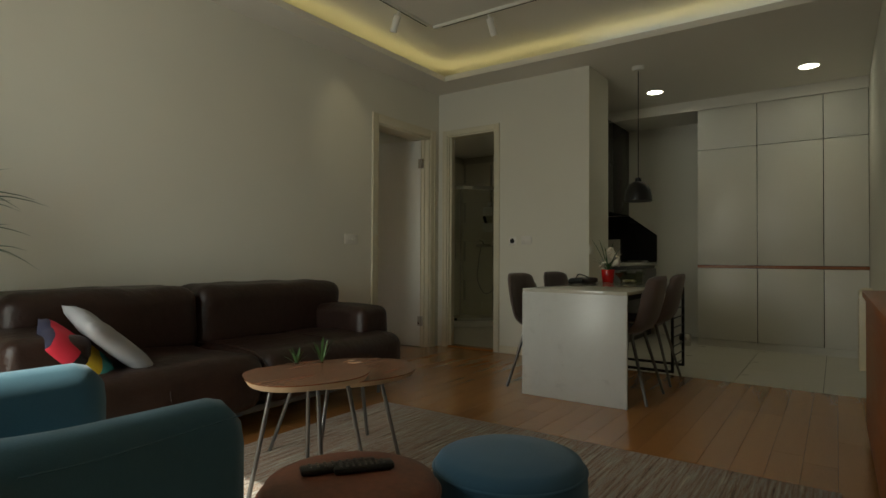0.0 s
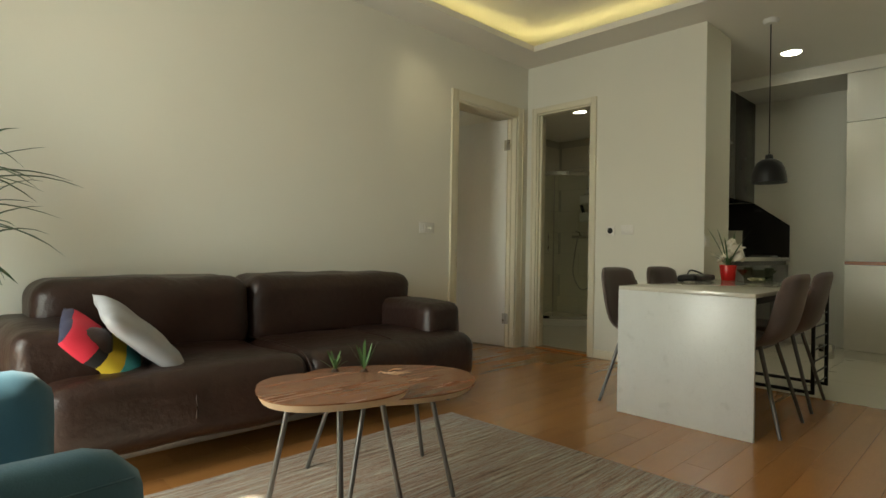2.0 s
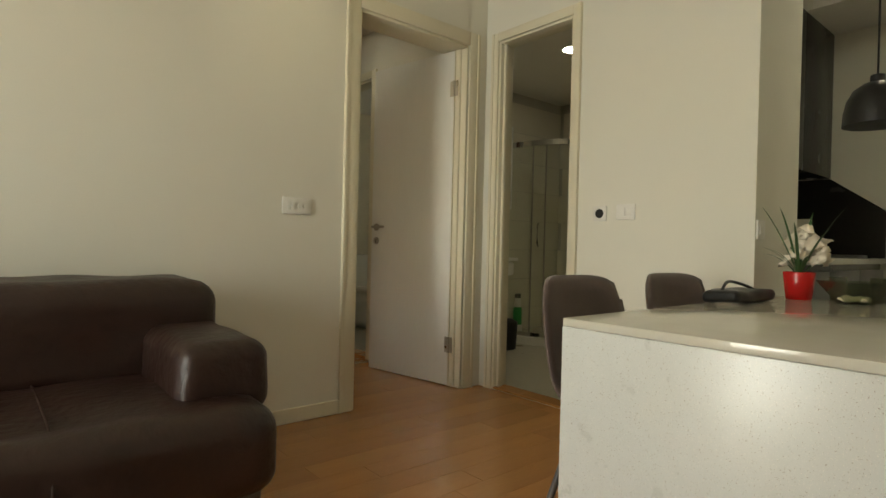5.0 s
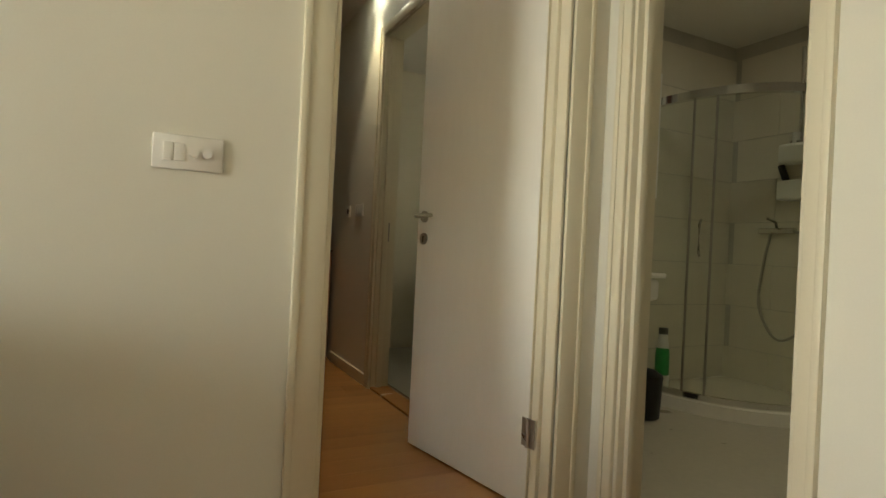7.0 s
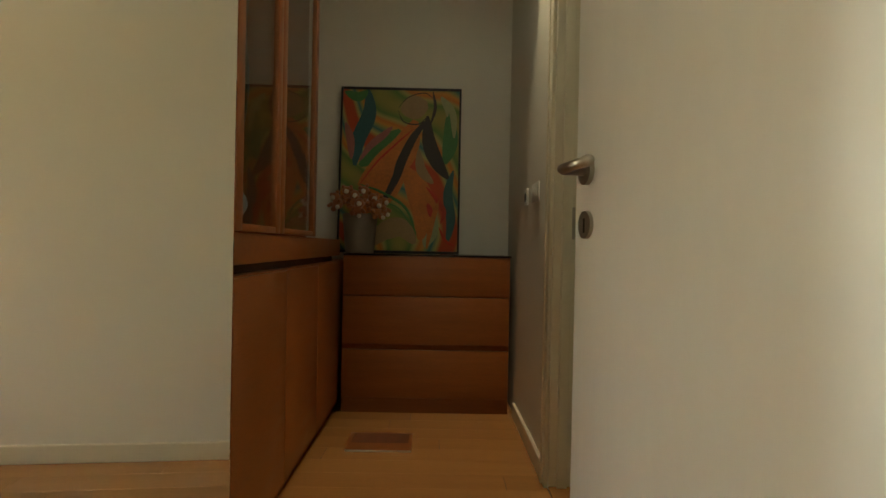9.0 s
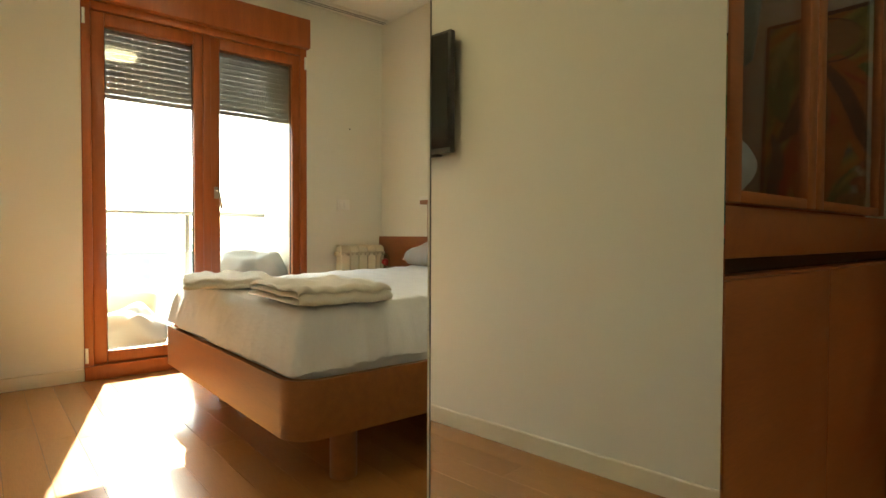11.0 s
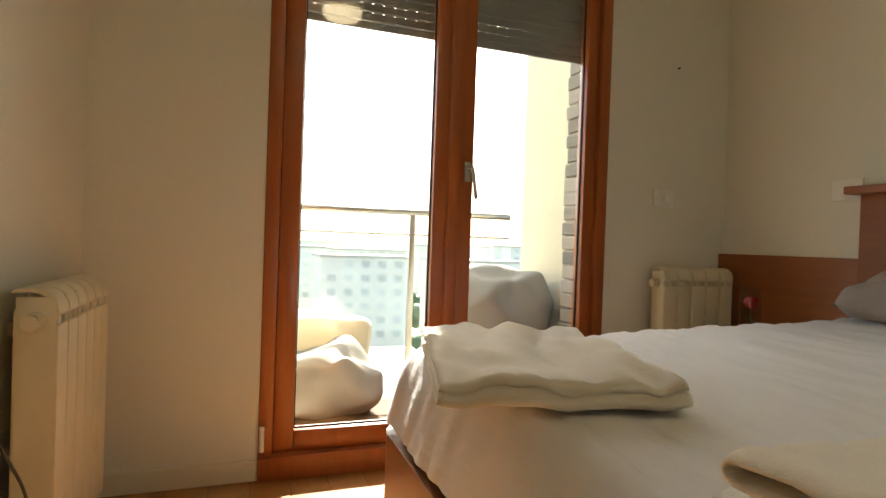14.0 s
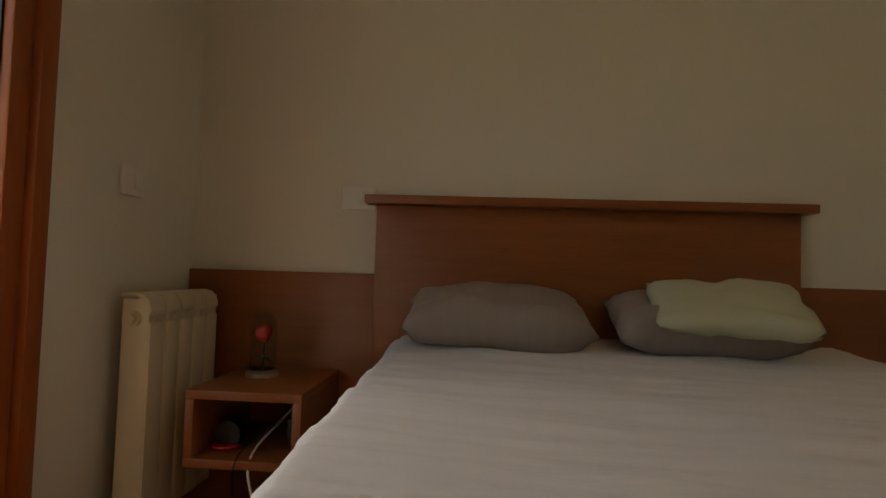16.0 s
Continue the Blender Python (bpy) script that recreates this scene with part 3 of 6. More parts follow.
# ---- poufs, remotes, armchair, rug ----
def pouf(name, x, y, r, h, material, label):
    t = thing(name, (x, y, 0), label, "pouf")
    k = 0.05
    part("cover", lathe([(r * 0.90, 0.012), (r * 0.97, 0.03), (r, 0.09), (r * 1.01, h * 0.55), (r, h - 0.07), (r * 0.985, h - 0.035), (r * 0.93, h - 0.012), (r * 0.8, h - 0.002), (r * 0.4, h + 0.004), (0.01, h + 0.005)], 48, (x, y, 0)), material, t, smooth=True)
    part("piping", lathe([(r * 0.985 - 0.002, h - 0.040), (r * 0.985 + 0.005, h - 0.036), (r * 0.985 - 0.002, h - 0.030)], 48, (x, y, 0)), material, t, smooth=True)
    part("base", lathe([(r * 0.86, 0.0), (r * 0.86, 0.014)], 32, (x, y, 0)), BLACKM, t)
    return t


pouf("leather_pouf", -3.925, -2.565, 0.222, 0.415, POUFL, "round worn brown leather pouf on the rug")
pouf("blue_pouf", -3.505, -2.775, 0.218, 0.395, BLUEP, "round blue wool pouf on the rug")


def remote(x, y, turn, ln, label):
    m = Matrix.Translation((x, y, 0.421)) @ Matrix.Rotation(turn, 4, "Z")
    t = thing("remote_control", (0, 0, 0), label, "remote control", "remote controls", m=m)
    local_part("body", box(-ln / 2, ln / 2, -0.021, 0.021, 0, 0.016, 0.006), BLACKM, t)
    for i in range(8):
        for j in range(3):
            local_part("button", rod((-ln * 0.38 + i * ln * 0.1, -0.012 + j * 0.012, 0.015), (-ln * 0.38 + i * ln * 0.1, -0.012 + j * 0.012, 0.0185), 0.0038, seg=8), STEEL, t)


remote(-3.925, -2.525, radians(-33), 0.19, "long black remote control on the leather pouf")
remote(-3.89, -2.575, radians(-36), 0.15, "short black remote control on the leather pouf")


def armchair():
    t = thing("armchair", (0, 0, 0), "teal wool tub armchair with a seam along its low back", "armchair", m=Matrix.Translation((-4.455, -2.10, 0)))
    # the shell: a curved wall of varying height round the seat
    def shell(n=44):
        """U-shaped wall: straight arms towards +x, round back."""
        bm = bmesh.new()
        prev, r, arm = None, 0.325, 0.30
        total = 2 * arm + math.pi * r
        for i in range(n + 1):
            q = total * i / n
            if q < arm:
                p, o = Vector((arm - q, r, 0)), Vector((0, 1, 0))
            elif q > total - arm:
                p, o = Vector((q - total + arm, -r, 0)), Vector((0, -1, 0))
            else:
                a = math.pi / 2 + (q - arm) / r
                o = Vector((math.cos(a), math.sin(a), 0))
                p = o * r
            tip = min(q, total - q)
            h = 0.645 - 0.05 * max(0.0, 1 - tip / 0.07) ** 2
            th = 0.052 - 0.018 * max(0.0, 1 - tip / 0.05) ** 2
            ring = []
            for f, z in ((0.1, 0.14), (0.85, 0.20), (1.15, 0.40), (1.1, h - 0.06), (0.75, h - 0.014), (0.1, h), (-0.6, h - 0.014), (-1, h - 0.06), (-1.05, 0.42), (-0.9, 0.16)):
                v = p + o * th * f
                ring.append(bm.verts.new((v.x, v.y, z)))
            if prev:
                for k in range(len(ring)):
                    j = (k + 1) % len(ring)
                    bm.faces.new((prev[k], prev[j], ring[j], ring[k]))
            else:
                bm.faces.new(ring[::-1])
            prev = ring
        bm.faces.new(prev)
        return bm
    local_part("back_shell", shell(), BLUE, t, smooth=True)
    for s_ in (-1, 1):
        pts = [(0.28, s_ * 0.383, 0.605), (0.0, s_ * 0.384, 0.593), (-0.12, s_ * 0.366, 0.591)]
        local_part("seam", tube(smooth_line(pts, 6), 0.0018, 6), BLUE, t, smooth=True)
    local_part("seat_cushion", puff(-0.22, 0.28, -0.235, 0.235, 0.18, 0.44, e=0.5, seed=2), BLUE, t, smooth=True)
    local_part("base", box(-0.24, 0.26, -0.27, 0.27, 0.13, 0.20, 0.02), BLUE, t, smooth=True)
    for a in (45, 135, 225, 315):
        c, s = math.cos(radians(a)), math.sin(radians(a))
        local_part("leg", rod((0.32 * c, 0.32 * s, 0), (0.24 * c, 0.24 * s, 0.15), 0.010, 0.016), BLACKM, t)


armchair()
t = thing("rug", (-3.2, -2.2, 0), "flat-woven striped rug in beige, grey and rust", "rug")
bm = bmesh.new()
nx, ny = 60, 30
vs = [[bm.verts.new((-4.9 + 2.75 * i / nx, -3.55 + 2.43 * j / ny, 0.010 + 0.0015 * noise.noise(Vector((i * 0.9, j * 0.25, 0))))) for j in range(ny + 1)] for i in range(nx + 1)]
for i in range(nx):
    for j in range(ny):
        bm.faces.new((vs[i][j], vs[i + 1][j], vs[i + 1][j + 1], vs[i][j + 1]))
part("weave", bm, RUG, t, smooth=True)
part("backing", box(-4.9, -2.15, -3.55, -1.12, 0.0005, 0.008, 0.002), POTW, t)


# ---- potted palm ----
def palm():
    x, y = -4.325, -0.46
    t = thing("potted_palm", (x, y, 0), "tall green dracaena palm in a cream pot beside the sofa", "plant")
    part("pot", lathe([(0.15, 0), (0.155, 0.01), (0.178, 0.525), (0.175, 0.53), (0.163, 0.52), (0.16, 0.47)], 32, (x, y, 0)), POTW, t, smooth=30)
    part("soil", lathe([(0.163, 0.44), (0.16, 0.48), (0.02, 0.49)], 24, (x, y, 0)), SOIL, t)
    rnd = random.Random(12)
    for sx, sy, hh in ((-0.05, 0.02, 1.30), (0.03, -0.02, 0.80), (-0.02, 0.03, 1.0)):
        part("stem", tube(smooth_line([(x + sx, y + sy, 0.42), (x + sx * 1.5, y + sy, 0.42 + hh * 0.3), (x + sx * 1.2, y + sy * 2, 0.42 + hh * 0.62)], 5), 0.016, 8), PLYEDGE, t)
        top = Vector((x + sx * 1.2, y + sy * 2, 0.42 + hh * 0.60))
        for i in range(26):
            a = 2.4 * i + rnd.random() * 0.5
            rise = rnd.uniform(-0.35, 0.85)
            ln = rnd.uniform(0.34, 0.58)
            c = math.cos(rise)
            tip = top + Vector((ln * c * math.cos(a), ln * c * math.sin(a) * 0.75, ln * math.sin(rise) - 0.05))
            tip.y = min(tip.y, -0.03)
            tip.x = min(tip.x, -3.80 if tip.z > 0.80 else -4.10)
            part("leaf", blade(top + Vector((0, 0, rnd.uniform(-0.08, 0.08))), tip, 0.024, rnd.uniform(0.03, 0.09)), PALMLEAF, t, smooth=True)


palm()
t = thing("grey_bag", (-4.20, -0.18, 0), "crumpled dark grey fabric bag between pot and sofa", "bag")
part("body", puff(-4.30, -4.135, -0.27, -0.05, 0.0, 0.50, e=0.8, wob=0.05, freq=7), GREYF, t, smooth=True)


# ---- dining table and chairs ----
t = thing("dining_table", (-0.6, -2.09, 0), "speckled cream quartz dining table with a waterfall end", "dining table")
part("tabletop", box(-1.385, 0.13, -2.46, -1.73, 0.715, 0.738, 0.003), TOPST, t)
part("end_panel", box(-1.386, -1.366, -2.4605, -1.7295, 0.0, 0.7145, 0.002), STONE, t)
part("frame", box(-1.35, 0.12, -2.43, -1.76, 0.675, 0.7148, 0.003), BLACKM, t)


def dining_chair(m, label):
    """Chair facing +y in its own coordinates."""
    t = thing("dining_chair", (0, 0, 0), label, "chair", "dining chairs", m=m)
    # one shell of seat and back, swept along a side profile
    prof = smooth_line([(0.23, 0.455), (0.15, 0.475), (0.0, 0.465), (-0.12, 0.462), (-0.195, 0.50), (-0.235, 0.60), (-0.262, 0.72), (-0.285, 0.835)], 4)
    bm = bmesh.new()
    prof = [Vector((0, y, z)) for y, z in ((p[0], p[1]) for p in prof)] if len(prof[0]) == 2 else prof
    rows_f, rows_b = [], []
    n = len(prof)
    wn_ = 12
    for i, p in enumerate(prof):
        s = i / (n - 1)
        half = 0.24 * (1 - 0.12 * abs(2 * s - 0.9) ** 2)
        if s > 0.9:
            half *= 1 - 0.9 * (s - 0.9) ** 1.1
        if s < 0.06:
            half *= 0.86 + 2.3 * s
        fr, bk = [], []
        for k in range(wn_ + 1):
            u = 2 * k / wn_ - 1
            cup = 0.05 * abs(u) ** 2.5 * (1.0 if s > 0.35 else 0.35)
            drop = -0.028 * abs(u) ** 5 if s > 0.9 else 0
            q = Vector((u * half, p[1] + cup * (s > 0.35), p[2] + drop + (cup * 0.6 if s <= 0.35 else 0)))
            nrm = Vector((0, 0.032 * min(1, max(0, s - 0.3) * 3), 0.032 * (1 - min(1, max(0, s - 0.3) * 3))))
            edge = (1 - abs(u) ** 6) * (1 if 0.02 < s < 0.98 else 0.3)
            fr.append(bm.verts.new(q + nrm * edge * 0.6))
            bk.append(bm.verts.new(q - nrm * (0.25 + edge * 0.5)))
        rows_f.append(fr), rows_b.append(bk)
    for i in range(n - 1):
        for k in range(wn_):
            bm.faces.new((rows_f[i][k], rows_f[i][k + 1], rows_f[i + 1][k + 1], rows_f[i + 1][k]))
            bm.faces.new((rows_b[i][k + 1], rows_b[i][k], rows_b[i + 1][k], rows_b[i + 1][k + 1]))
        for k in (0, wn_):
            bm.faces.new((rows_f[i][k], rows_f[i + 1][k], rows_b[i + 1][k], rows_b[i][k]))
    for i in (0, n - 1):
        for k in range(wn_):
            bm.faces.new((rows_f[i][k], rows_f[i][k + 1], rows_b[i][k + 1], rows_b[i][k]))
    local_part("shell", bm, SUEDE, t, smooth=True)
    for x in (-1, 1):
        for y0, y1 in ((0.14, 0.20), (-0.12, -0.24)):
            local_part("leg", rod((x * 0.215, y1, 0), (x * 0.14, y0, 0.45), 0.009, 0.012), STEEL, t)
    for y0 in (-0.13, 0.13):
        local_part("under_bar", box(-0.15, 0.15, y0, y0 + 0.02, 0.432, 0.45), STEEL, t)
    return t


def chair_at(x, y, deg):
    return Matrix.Translation((x, y, 0)) @ Matrix.Rotation(radians(deg), 4, "Z")


ch = dining_chair(chair_at(-1.02, -2.30, 0), "taupe suede dining chair with thin steel legs, at the table")
copy_thing(ch, chair_at(-0.36, -2.28, 3))
copy_thing(ch, chair_at(-1.04, -1.78, 180))
copy_thing(ch, chair_at(-0.45, -1.80, 176))
t = thing("handbag", (-0.38, -1.62, 0.74), "flat black leather bag on the chair beside the table", "bag")
part("body", puff(-0.52, -0.16, -1.84, -1.70, 0.739, 0.785, e=0.9, wob=0.008, freq=8), BLACKM, t, smooth=True)
part("strap", tube(smooth_line([(-0.5, -1.77, 0.78), (-0.42, -1.76, 0.815), (-0.3, -1.77, 0.80), (-0.2, -1.78, 0.775)], 5), 0.006, 6), BLACKM, t)

# black metal shelf rack under the table's far end
t = thing("metal_rack", (0.18, -2.2, 0), "black metal rod rack standing under the table end", "rack")
for x in (-0.02, 0.37):
    for y in (-2.42, -1.78):
        part("post", box(x - 0.011, x + 0.011, y - 0.011, y + 0.011, 0, 0.70, 0.002), BLACKM, t)
    part("foot_rail", box(x - 0.011, x + 0.011, -2.409, -1.791, 0.0, 0.022, 0.002), BLACKM, t)
for i in range(9):
    z = 0.06 + i * 0.078
    for y in (-2.42, -1.78):
        part("rung", rod((-0.02, y, z), (0.37, y, z), 0.0055, seg=8), BLACKM, t)


# ---- bedroom: bed ----
def bed():
    x0, x1, y0, y1 = -4.01, -2.40, 1.045, 2.86
    t = thing("bed", (-3.25, 1.97, 0), "double bed with a rounded red-brown veneer frame and white fitted sheet", "bed")
    # rail with rounded corners, swept round three sides
    def rail(r, za, zb, inset):
        pts = []
        ax0, ax1, ay0 = x0 + inset, x1 - inset, y0 + inset
        pts.append((ax0, y1))
        for k in range(9):
            a = math.pi + math.pi / 2 * k / 8
            pts.append((ax0 + r + r * math.cos(a), ay0 + r + r * math.sin(a)))
        for k in range(9):
            a = -math.pi / 2 + math.pi / 2 * k / 8
            pts.append((ax1 - r + r * math.cos(a), ay0 + r + r * math.sin(a)))
        pts.append((ax1, y1))
        return pts
    out_, in_ = rail(0.11, 0, 0, 0), rail(0.085, 0, 0, 0.028)
    bm = bmesh.new()
    rings = []
    for (xo, yo), (xi, yi) in zip(out_, in_):
        rings.append([bm.verts.new(c) for c in ((xo, yo, 0.20), (xo, yo, 0.40), (xi, yi, 0.40), (xi, yi, 0.20))])
    for a, b_ in zip(rings, rings[1:]):
        for k in range(4):
            bm.faces.new((a[k], a[(k + 1) % 4], b_[(k + 1) % 4], b_[k]))
    bm.faces.new(rings[0][::-1]), bm.faces.new(rings[-1])
    part("rail", bm, BEDW, t, smooth=30)
    part("slat_base", box(x0 + 0.05, x1 - 0.05, y0 + 0.1, y1, 0.24, 0.27), BEDW, t)
    for x in (-3.74, -2.52):
        for y in (1.30, 2.6):
            part("leg", rod((x, y, 0.0), (x, y, 0.24), 0.05, seg=24), BEDW, t)
    part("mattress", puff(x0 + 0.045, x1 - 0.045, y0 + 0.045, y1, 0.27, 0.585, n=26, e=0.55, wob=0.006, freq=4, swell=0.01), SHEET, t, smooth=True)
    return t


bed()
# loose top sheet drawn over the mattress, with soft folds
bm = bmesh.new()
nx, ny = 90, 190
SX0, SX1, SY0, SY1 = -3.965, -2.415, 1.055, 2.85
grid = []
for i in range(nx + 1):
    col = []
    for j in range(ny + 1):
        u, v = i / nx, j / ny
        x, y = SX0 + (SX1 - SX0) * u, SY0 + (SY1 - SY0) * v
        ex = min(u, 1 - u) * (SX1 - SX0)
        ey = v * (SY1 - SY0)
        d = min(ex, ey)
        z = 0.620 + 0.058 * v - 0.20 * max(0.0, 1 - d / 0.085) ** 2.2
        f = 0.008 * noise.noise(Vector((x * 2.2, y * 9, 2.0))) + 0.005 * noise.noise(Vector((x * 4 + y * 3, y * 21, 5))) + 0.0045 * noise.noise(Vector((x * 2.2 - y * 1.5, y * 38 + x * 7, 8))) + 0.003 * noise.noise(Vector((x * 9, y * 13, 3)))
        drape = 0.022 * max(0, 1 - d / 0.14) * noise.noise(Vector((x * 16, y * 16, 9)))
        col.append(bm.verts.new((x + drape, y - abs(drape), z + f)))
    grid.append(col)
for i in range(nx):
    for j in range(ny):
        bm.faces.new((grid[i][j], grid[i + 1][j], grid[i + 1][j + 1], grid[i][j + 1]))
solo("bed_sheet", bm, SHEET, "rumpled white cotton sheet drawn over the mattress", "sheet", smooth=True)


def towel(x, y, deg, w, d, label, seed, layer=0.017):
    """A terry towel folded in three: one thick ribbon, bent back over itself twice."""
    m = Matrix.Translation((x, y, 0.637)) @ Matrix.Rotation(radians(deg), 4, "Z")
    t = thing("folded_towel", (0, 0, 0), label, "towel", "folded towels", m=m)
    r = layer * 0.52
    path = [(-w / 2 + w * 0.97 * k / 16, r) for k in range(17)]
    path += [(w / 2 - w * 0.03 + r * math.sin(a), 2 * r - r * math.cos(a)) for a in (0.7, 1.4, 2.1, 2.8)]
    path += [(w / 2 - w * 0.04 - w * 0.92 * k / 16, 3 * r) for k in range(17)]
    path += [(-w / 2 + w * 0.035 - r * math.sin(a), 4 * r - r * math.cos(a)) for a in (0.7, 1.4, 2.1, 2.8)]
    path += [(-w / 2 + w * 0.045 + w * 0.90 * k / 16, 5 * r) for k in range(17)]
    path += [(w / 2 - w * 0.045 + 1.2 * r * math.sin(a), 3.8 * r + 1.2 * r * math.cos(a)) for a in (0.5, 1.1, 1.7)]
    n, half = 40, layer * 0.46
    bm = bmesh.new()
    rings = []
    for i in range(n + 1):
        v = 2 * i / n - 1
        ring = ([], [])
        for k, (px, pz) in enumerate(path):
            a, b_ = path[max(k - 1, 0)], path[min(k + 1, len(path) - 1)]
            tx, tz = b_[0] - a[0], b_[1] - a[1]
            q = math.hypot(tx, tz) or 1.0
            rim = (1 - abs(v) ** 14) * 0.75 + 0.25
            lift = pz / (6 * r)
            yy = v * d / 2 * (1 - 0.03 * lift) + 0.008 * noise.noise(Vector((px * 7, pz * 25, seed)))
            wave = 0.011 * noise.noise(Vector((px * 5 + seed, yy * 8, 1))) + 0.011 * noise.noise(Vector((px * 9 - yy * 7, yy * 17, seed))) + 0.006 * noise.noise(Vector((px * 24, yy * 30, seed)))
            xx = px + 0.009 * noise.noise(Vector((yy * 7, pz * 20, seed + 3)))
            for side, row in ((1, ring[0]), (-1, ring[1])):
                row.append(bm.verts.new((xx - side * tz / q * half * rim, yy, max(0.0, pz + side * tx / q * half * rim + wave * (0.2 + 1.5 * lift)))))
        rings.append(ring[0] + ring[1][::-1])
    for a, b_ in zip(rings, rings[1:]):
        for k in range(len(a)):
            j = (k + 1) % len(a)
            bm.faces.new((a[k], a[j], b_[j], b_[k]))
    mcount = len(path)
    for ring in (rings[0], rings[-1]):
        for k in range(mcount - 1):
            bm.faces.new((ring[k], ring[k + 1], ring[2 * mcount - 2 - k], ring[2 * mcount - 1 - k]))
    local_part("cloth", bm, TOWEL, t, smooth=True)
    return t


towel(-3.54, 1.225, -15, 0.57, 0.39, "white terry towel folded flat at the bed's foot", 1, 0.014)
towel(-2.70, 1.29, -3, 0.52, 0.37, "white terry towel folded in three at the bed's foot", 3, 0.021)


def bed_pillow(name, material, x, y, z, w, d, tk, rx, rz, label, seed):
    p = solo(name, pillow_mesh(w, d, tk, seed=seed, wob=0.022), material, label, "pillow", smooth=True)
    p.matrix_basis = Matrix.Translation((x, y, z)) @ Euler((radians(rx), 0, radians(rz))).to_matrix().to_4x4()


bed_pillow("pillow", PILLOW, -3.59, 2.71, 0.688, 0.57, 0.31, 0.155, 18, 2, "taupe striped satin pillow against the headboard", 1)
bed_pillow("pillow", PILLOW, -2.98, 2.71, 0.688, 0.53, 0.31, 0.15, 16, -3, "taupe striped satin pillow under a green one", 6)
bed_pillow("small_pillow", GREENP, -2.94, 2.60, 0.775, 0.43, 0.28, 0.085, 26, -8, "small pale green cotton pillow with a flange", 9)

# ---- headboard ----
t = thing("headboard", (-3.3, 2.89, 0), "red-brown veneer headboard panel with a raised middle and ledge", "headboard")
part("low_panel", box(XW + 0.005, -1.90, 2.872, 2.899, 0.0, 0.875, 0.002), OAKH, t)
part("high_panel", box(-4.005, -2.59, 2.865, 2.898, 0.40, 1.115, 0.002), OAKH, t)
part("ledge", box(-4.04, -2.555, 2.82, 2.899, 1.115, 1.145, 0.004), OAKH, t)

# ---- nightstand ----
t = thing("nightstand", (-4.25, 2.65, 0.3), "open-fronted red-brown veneer nightstand box on the headboard", "nightstand")
NX0, NX1, NY0 = -4.44, -4.115, 2.46
part("top", box(NX0, NX1, NY0, 2.87, 0.52, 0.545, 0.002), OAKH, t)
part("bottom", box(NX0, NX1, NY0, 2.87, 0.335, 0.36, 0.002), OAKH, t)
part("side", box(NX0, NX0 + 0.025, NY0, 2.87, 0.36, 0.52, 0.002), OAKH, t)
part("side", box(NX1 - 0.025, NX1, NY0, 2.87, 0.36, 0.52, 0.002), OAKH, t)
part("back", box(NX0 + 0.025, NX1 - 0.025, 2.855, 2.87, 0.36, 0.52), OAKH, t)
t = thing("rose_dome", (-4.32, 2.70, 0.545), "red rose under a glass dome on the nightstand", "ornament")
part("base", lathe([(0.05, 0), (0.05, 0.012), (0.042, 0.02)], 24, (-4.32, 2.70, 0.545)), NICKEL, t)
part("dome", lathe([(0.041, 0.02), (0.041, 0.15), (0.036, 0.175), (0.02, 0.195), (0.002, 0.2)], 24, (-4.32, 2.70, 0.545)), SHGLASS, t, smooth=True)
part("stem", rod((-4.32, 2.70, 0.565), (-4.318, 2.70, 0.66), 0.003), LEAF, t)
part("flower", puff(-4.345, -4.295, 2.675, 2.725, 0.65, 0.705, n=6, e=0.95, wob=0.008, freq=30), RED, t, smooth=True)
for i in range(4):
    part("leaf", blade((-4.32, 2.70, 0.60), (-4.32 + 0.03 * math.cos(i * 1.6), 2.70 + 0.03 * math.sin(i * 1.6), 0.585 + 0.01 * i), 0.012, 0.005), LEAF, t)
t = thing("power_strip", (-4.2, 2.80, 0.42), "white plug and cables behind the nightstand shelf", "power strip")
part("socket", box(-4.30, -4.16, 2.835, 2.853, 0.475, 0.515, 0.004), PLASTIC, t)
part("plug", box(-4.215, -4.175, 2.80, 2.835, 0.48, 0.512, 0.005), PLASTIC, t)
part("white_cable", tube(smooth_line([(-4.19, 2.80, 0.49), (-4.22, 2.70, 0.44), (-4.26, 2.50, 0.37), (-4.24, 2.45, 0.28), (-4.20, 2.50, 0.12), (-4.22, 2.6, 0.012)], 6), 0.0035, 6), PLASTIC, t)
part("dark_cable", tube(smooth_line([(-4.20, 2.80, 0.49), (-4.25, 2.66, 0.42), (-4.29, 2.47, 0.368), (-4.29, 2.45, 0.25), (-4.32, 2.52, 0.1), (-4.36, 2.6, 0.012)], 6), 0.003, 6), CARDB, t)
t = thing("extension_lead", (-4.3, 2.55, 0), "white extension lead on the floor under the nightstand", "extension lead")
part("body", box(-4.42, -4.22, 2.52, 2.57, 0.0, 0.035, 0.006), PLASTIC, t)
part("cable", tube(smooth_line([(-4.22, 2.545, 0.02), (-4.17, 2.60, 0.01), (-4.25, 2.68, 0.01), (-4.38, 2.72, 0.012)], 6), 0.004, 6), PLASTIC, t)
t = thing("alarm_clock", (-4.36, 2.58, 0.36), "small dark clock with a red ring on the shelf", "clock")
part("body", rod((-4.36, 2.56, 0.40), (-4.36, 2.60, 0.40), 0.038, seg=24), BLACKM, t)
part("ring", lathe([(0.040, -0.004), (0.042, 0.0), (0.040, 0.004)], 20, (-4.36, 2.56, 0.37)), RED, t)
solo("dark_box", box(-4.20, -4.145, 2.60, 2.70, 0.361, 0.44, 0.006), BLACKM, "small black box on the nightstand shelf", "box")


